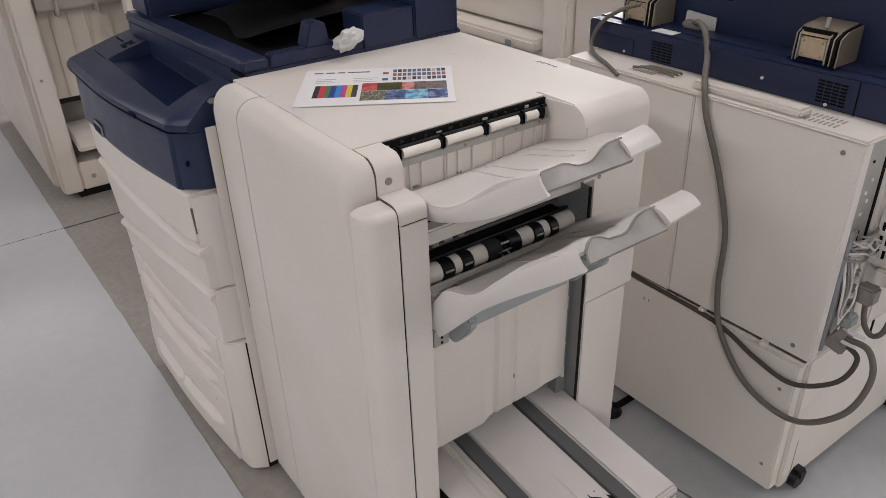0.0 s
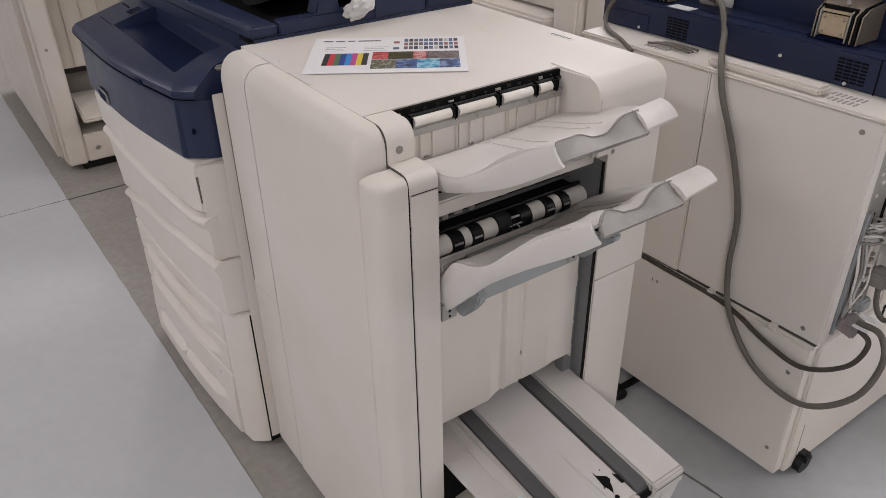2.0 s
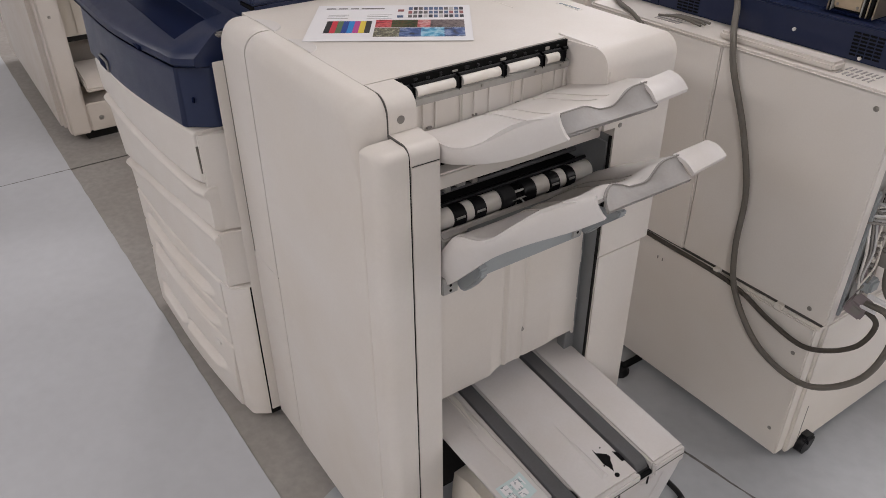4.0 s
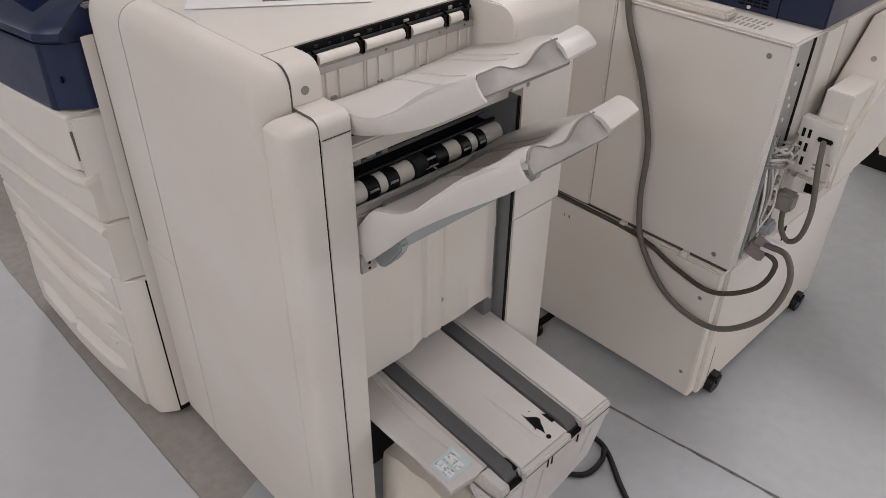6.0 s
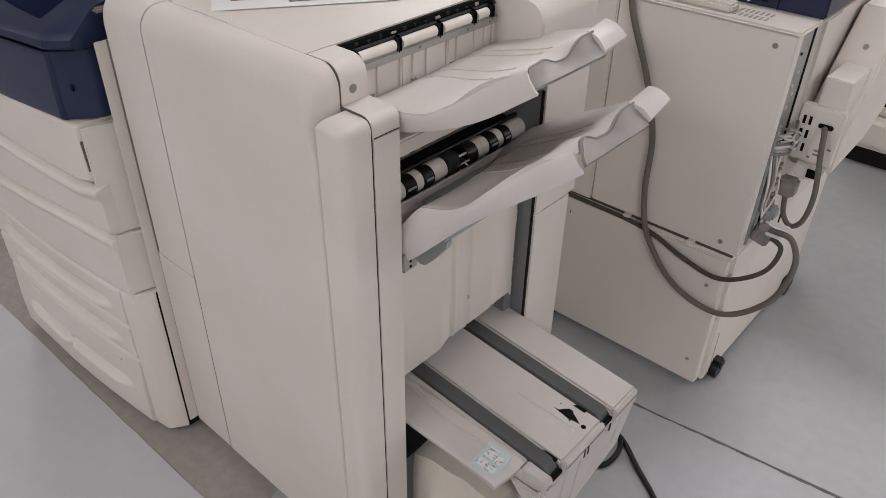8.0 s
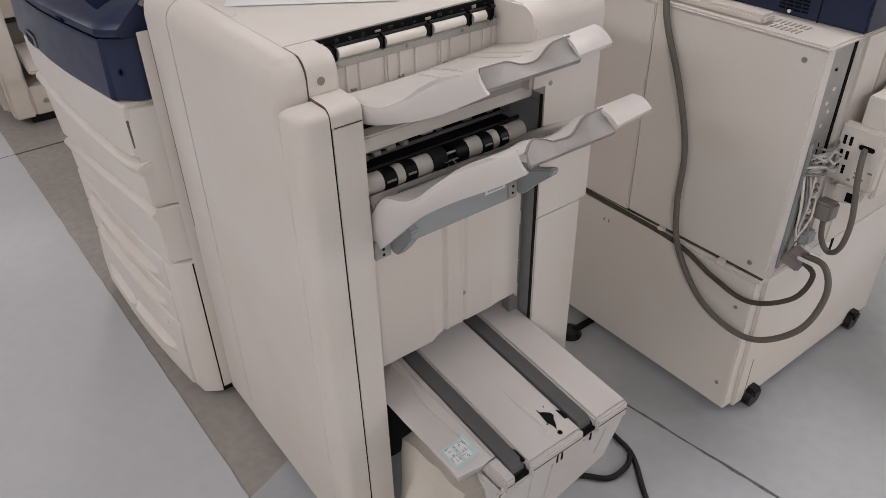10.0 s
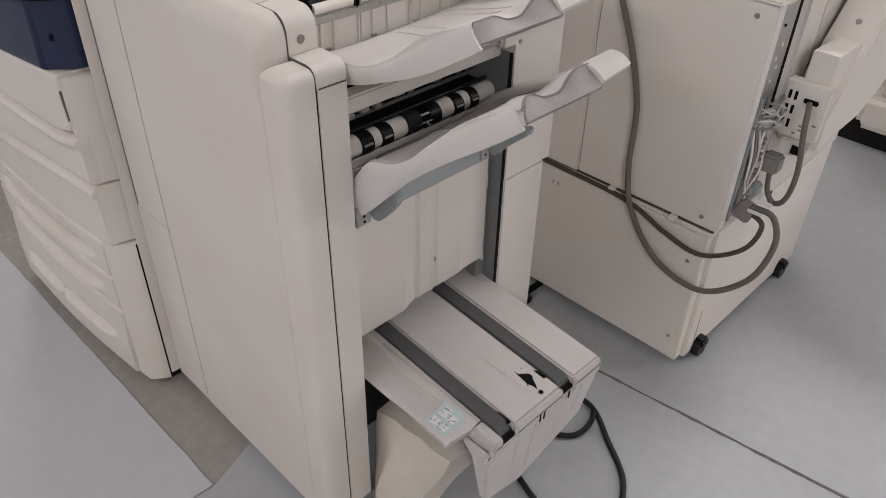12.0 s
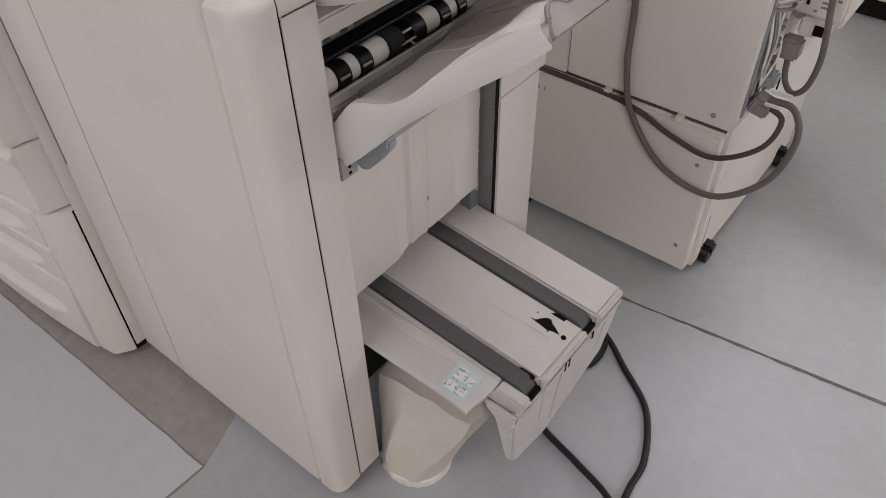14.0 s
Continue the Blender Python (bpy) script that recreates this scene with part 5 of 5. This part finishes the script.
part("plug", turned(box(-0.020, 0.020, -0.021, 0.021, -0.017, 0.017, 0.004), pose(0.262, 0.900, 0.462, 0, 20, 12)), MAUVE, back, "mauve-grey connector plug")
part("plug_latch", turned(box(-0.009, 0.012, -0.023, -0.016, -0.008, 0.010, 0.002), pose(0.262, 0.900, 0.462, 0, 20, 12)), PLUG, back)
part("plug", box(0.242, 0.272, 0.905, 0.94, 0.49, 0.52, 0.005), BLUEGREY, back, "grey connector plug")
part("plug", box(0.252, 0.29, 0.93, 0.965, 0.545, 0.585, 0.005), PLUG, back, "grey connector plug")
part("plug_tail", box(0.275, 0.315, 0.89, 0.90, 0.494, 0.502, 0.002), PAPER, back)
part("plug_tail", box(0.272, 0.305, 0.88, 0.887, 0.472, 0.479, 0.002), PAPER, back)

# side unit with its power box
part("side_unit", prism([(0.985, 0.60), (1.20, 0.61), (1.30, 0.645), (1.36, 0.695), (1.37, 0.895), (1.19, 0.895), (0.985, 0.672)], "x", 0.248, 0.335, 0.004), REAR, back, "white side unit with a sloping back")
part("unit_shelf", box(0.270, 0.322, 0.984, 1.10, 0.64, 0.800, 0.002), REAR, back, "small boxed shelf on the sloping back")
screw(back, (0.292, 1.128, 0.8285), (0, -0.74, 0.67), 0.0065)
part("power_box", box(0.245, 0.332, 0.966, 0.99, 0.622, 0.742, 0.003), REAR, back, "small power box with vents")
for a in range(2):
    for b in range(3):
        part("vent_slot", box(0.256 + 0.012 * a, 0.2615 + 0.012 * a, 0.9645, 0.967, 0.642 + 0.030 * b, 0.660 + 0.030 * b), DEADBLACK, back)
for k, (x, w) in enumerate(((0.284, 0.006), (0.294, 0.020), (0.294, 0.016), (0.318, 0.008))):
    part("print_bar", box(x, x + w, 0.9648, 0.967, 0.632 + 0.009 * k, 0.636 + 0.009 * k), INK, back)
part("power_socket", box(0.288, 0.318, 0.962, 0.967, 0.702, 0.712, 0.002), DEADBLACK, back)
part("power_bracket", prism([(0.27, 0.622), (0.33, 0.622), (0.325, 0.60), (0.29, 0.585), (0.27, 0.59)], "y", 0.955, 0.985, 0.003), INNER, back)
part("bracket_gap", box(0.297, 0.315, 0.953, 0.956, 0.595, 0.614), DEADBLACK, back)

for x, y in ((0.240, 0.930), (0.238, 1.39), (-0.45, 0.905)):
    c = part("caster", rod((x - 0.011, y, 0.024), (x + 0.011, y, 0.024), 0.024, seg=22), BLACK, back, "black caster wheel")
    part("caster_fork", box(x - 0.016, x + 0.016, y - 0.015, y + 0.02, 0.03, 0.056, 0.006), BLACK, c)

part("foot_arm", box(-0.215, -0.195, 0.775, 0.90, 0.014, 0.022, 0.002), DEADBLACK, back)
part("levelling_foot", rod((-0.212, 0.770, 0.006), (-0.212, 0.770, 0.020), 0.030, 0.024, seg=24), BLACK, back, "black levelling foot")
part("foot_pad", rod((-0.212, 0.770, 0.0), (-0.212, 0.770, 0.007), 0.032, seg=24), BLACK, back)

cab = thing("scanner_cable", (0.03, 0.82, 0.28), "thick grey cable hanging in a loop down the copier's back", "cable")
part("cord", tube([(-0.302, 1.034, 1.0), (-0.265, 1.0, 1.014), (-0.222, 0.968, 1.008), (-0.188, 0.942, 0.965), (-0.150, 0.89, 0.945), (-0.108, 0.838, 0.921), (-0.088, 0.830, 0.87), (-0.038, 0.832, 0.755), (-0.002, 0.835, 0.627), (0.006, 0.832, 0.491), (0.036, 0.828, 0.386), (0.125, 0.826, 0.290), (0.24, 0.835, 0.262), (0.325, 0.86, 0.325), (0.350, 0.88, 0.42), (0.325, 0.895, 0.475), (0.275, 0.897, 0.478)], 0.0068), CABLE, cab)
cab = thing("panel_cable", (0.0, 0.83, 0.40), "dark grey-brown cable running in the gap below the back panel", "cable")
part("cord", tube([(-0.40, 0.846, 0.404), (-0.2, 0.841, 0.403), (-0.03, 0.838, 0.402), (0.05, 0.834, 0.393), (0.13, 0.83, 0.368), (0.22, 0.835, 0.352), (0.295, 0.862, 0.392), (0.312, 0.885, 0.45), (0.275, 0.892, 0.468)], 0.0055), GAPCABLE, cab)
cab = thing("power_cable", (0.31, 0.95, 0.50), "grey cable looping from the power box to the connector bay", "cable")
part("cord", tube([(0.303, 0.958, 0.706), (0.310, 0.940, 0.700), (0.318, 0.93, 0.66), (0.330, 0.935, 0.57), (0.322, 0.945, 0.50), (0.30, 0.95, 0.475), (0.278, 0.95, 0.50), (0.270, 0.948, 0.56)], 0.0058), CABLE, cab)
cab = thing("feed_cable", (-0.42, 0.9, 0.91), "thin grey cable curling over the copier's navy edge", "cable")
part("cord", tube([(-0.40, 1.04, 1.035), (-0.437, 0.95, 1.028), (-0.495, 0.93, 0.988), (-0.520, 0.925, 0.94), (-0.478, 0.888, 0.922), (-0.39, 0.842, 0.921), (-0.345, 0.832, 0.905)], 0.005), CABLE, cab)
for k in range(3):
    cab = thing("loose_lead", (-0.3, 0.88, 0.915), "short loose grey leads lying on the copier's top", "cable", "loose leads")
    part("cord", tube([(-0.335 + 0.01 * k, 0.872 + 0.012 * k, 0.921), (-0.29, 0.878 + 0.008 * k, 0.926), (-0.25 + 0.01 * k, 0.885 + 0.012 * k, 0.922), (-0.225, 0.88 + 0.014 * k, 0.921)], 0.0028), CABLE, cab)

# black mains cable on the floor beside the booklet tray
cab = thing("mains_cable", (0.3, 0.4, 0.0), "black mains cable lying on the floor in loops", "cable")
part("cord", tube([(0.02, 0.60, 0.010), (0.12, 0.585, 0.012), (0.182, 0.568, 0.02), (0.25, 0.525, 0.011), (0.335, 0.46, 0.011), (0.385, 0.36, 0.011), (0.392, 0.285, 0.011), (0.41, 0.20, 0.011), (0.46, 0.08, 0.011), (0.6, -0.1, 0.011), (0.9, -0.3, 0.011)], 0.0065), CABLEB, cab)
part("cord", tube([(0.182, 0.562, 0.033), (0.195, 0.535, 0.018), (0.19, 0.485, 0.011), (0.145, 0.44, 0.011), (0.12, 0.385, 0.011), (0.15, 0.325, 0.011), (0.205, 0.297, 0.011), (0.29, 0.275, 0.011), (0.385, 0.235, 0.024), (0.44, 0.16, 0.011), (0.55, 0.0, 0.011), (0.8, -0.2, 0.011)], 0.0065), CABLEB, cab)

# ---- the machine farther along the row ----
left = thing("stacker_unit", (-2.95, 0.2, 0.0), "off-white stacker unit with an open paper bay", "stacker")
part("front_door", prism([(-4.0, 0.06), (-2.70, 0.045), (-2.70, 1.05), (-4.0, 1.05)], "y", -0.135, -0.06, 0.012), STACKW, left, "tall plain front door")
part("front_post", box(-2.695, -2.60, -0.115, -0.03, 0.04, 1.05, 0.008), STACKW, left)
part("body", box(-4.0, -2.85, -0.055, 0.6, 0.06, 1.05, 0.005), STACKW, left)
part("bay_floor", box(-2.85, -2.602, -0.03, 0.55, 0.045, 0.17, 0.005), STACKW, left)
part("bay_lining", box(-2.852, -2.846, -0.03, 0.55, 0.17, 0.95), INNER, left)
part("rear_post", box(-2.85, -2.60, 0.46, 0.6, 0.04, 1.05, 0.008), STACKW, left)
part("ribbed_panel", box(-2.70, -2.67, -0.028, 0.46, 0.44, 0.80, 0.004), BEIGE, left, "ribbed yellowish panel")
for y in (0.03, 0.10, 0.17, 0.26, 0.35):
    part("rib", box(-2.672, -2.662, y - 0.004, y + 0.004, 0.45, 0.79, 0.002), BEIGE, left)
part("upper_guide", box(-2.78, -2.63, -0.028, 0.46, 0.80, 0.90, 0.012), STACKG, left)
for y in (0.05, 0.2):
    part("guide_fin", box(-2.66, -2.615, y, y + 0.02, 0.78, 0.92, 0.006), STACKG, left)
part("panel_gap", box(-2.70, -2.66, -0.028, 0.46, 0.425, 0.442), DARK, left)
part("paper_tray", prism([(-2.80, 0.30), (-2.60, 0.27), (-2.555, 0.245), (-2.56, 0.23), (-2.80, 0.26)], "y", -0.015, 0.30, 0.006), STACKW, left, "white plastic paper tray")
part("bay_back", box(-2.845, -2.84, -0.03, 0.46, 0.17, 0.43), STACKG, left)
part("rounded_end_cover", box(-2.62, -2.45, 0.30, 0.60, 0.70, 1.05, 0.05, 5), WHITE, left, "rounded white end cover")
screw(left, (-2.601, 0.02, 0.10), (1, 0, 0), 0.012)
screw(left, (-2.599, -0.075, 0.55), (1, 0, 0), 0.007)
part("plinth", box(-3.9, -2.64, -0.05, 0.55, 0.0, 0.045), DARK, left)

# ---- machines in the background ----
far = thing("white_cabinet_machine", (0.4, 2.7, 0.0), "white office machine with stepped drawer base across the aisle", "printer")
part("body", box(-0.35, 1.3, 2.50, 3.1, 0.06, 1.0, 0.01), WHITE, far)
part("base_step", box(0.05, 1.3, 2.35, 2.52, 0.075, 0.205, 0.025, 3), WHITE, far)
part("drawer_front", box(0.10, 1.3, 2.37, 2.52, 0.208, 0.37, 0.012), WHITE, far)
part("drawer_front", box(0.12, 1.3, 2.40, 2.52, 0.375, 0.58, 0.015), WHITE, far)
part("drawer_front", box(0.12, 1.3, 2.42, 2.52, 0.59, 0.80, 0.015), WHITE, far)
part("grip_slot", box(0.16, 0.19, 2.36, 2.372, 0.25, 0.30, 0.004), DEADBLACK, far)
part("plinth", box(0.0, 1.25, 2.40, 3.0, 0.0, 0.075), DARK, far)

mid = thing("beige_copier", (-1.6, 1.9, 0.0), "beige office copier with side trays standing behind the row", "copier")
part("body", box(-2.6, -1.52, 1.70, 2.4, 0.05, 0.62, 0.01), WHITE, mid)
part("upper_body", box(-2.6, -1.55, 1.74, 2.4, 0.63, 1.0, 0.012), WHITE, mid)
part("side_shelf", box(-2.1, -1.50, 1.62, 1.72, 0.575, 0.625, 0.012), WHITE, mid)
part("tray_lip", box(-2.2, -1.58, 1.60, 1.70, 0.505, 0.54, 0.01), WHITE, mid)
part("grip", box(-1.66, -1.62, 1.598, 1.605, 0.585, 0.61, 0.003), INK, mid)
part("side_pillar", box(-1.50, -1.36, 1.66, 1.9, 0.05, 1.0, 0.012), REAR, mid)
part("lower_unit", box(-1.36, -1.0, 1.70, 2.2, 0.05, 1.0, 0.015), WHITE, mid)
part("unit_shelf", box(-1.40, -1.12, 1.58, 1.70, 0.52, 0.575, 0.012), WHITE, mid)
part("gap", box(-1.515, -1.50, 1.69, 1.9, 0.05, 0.99), DARK, mid)
rnd = thing("white_drum_unit", (-1.75, 0.42, 0.0), "rounded white side unit just beyond the printer", "printer part")
part("drum", rod((-1.78, 0.40, 0.0), (-1.78, 0.40, 1.02), 0.13, seg=40), WHITE, rnd)
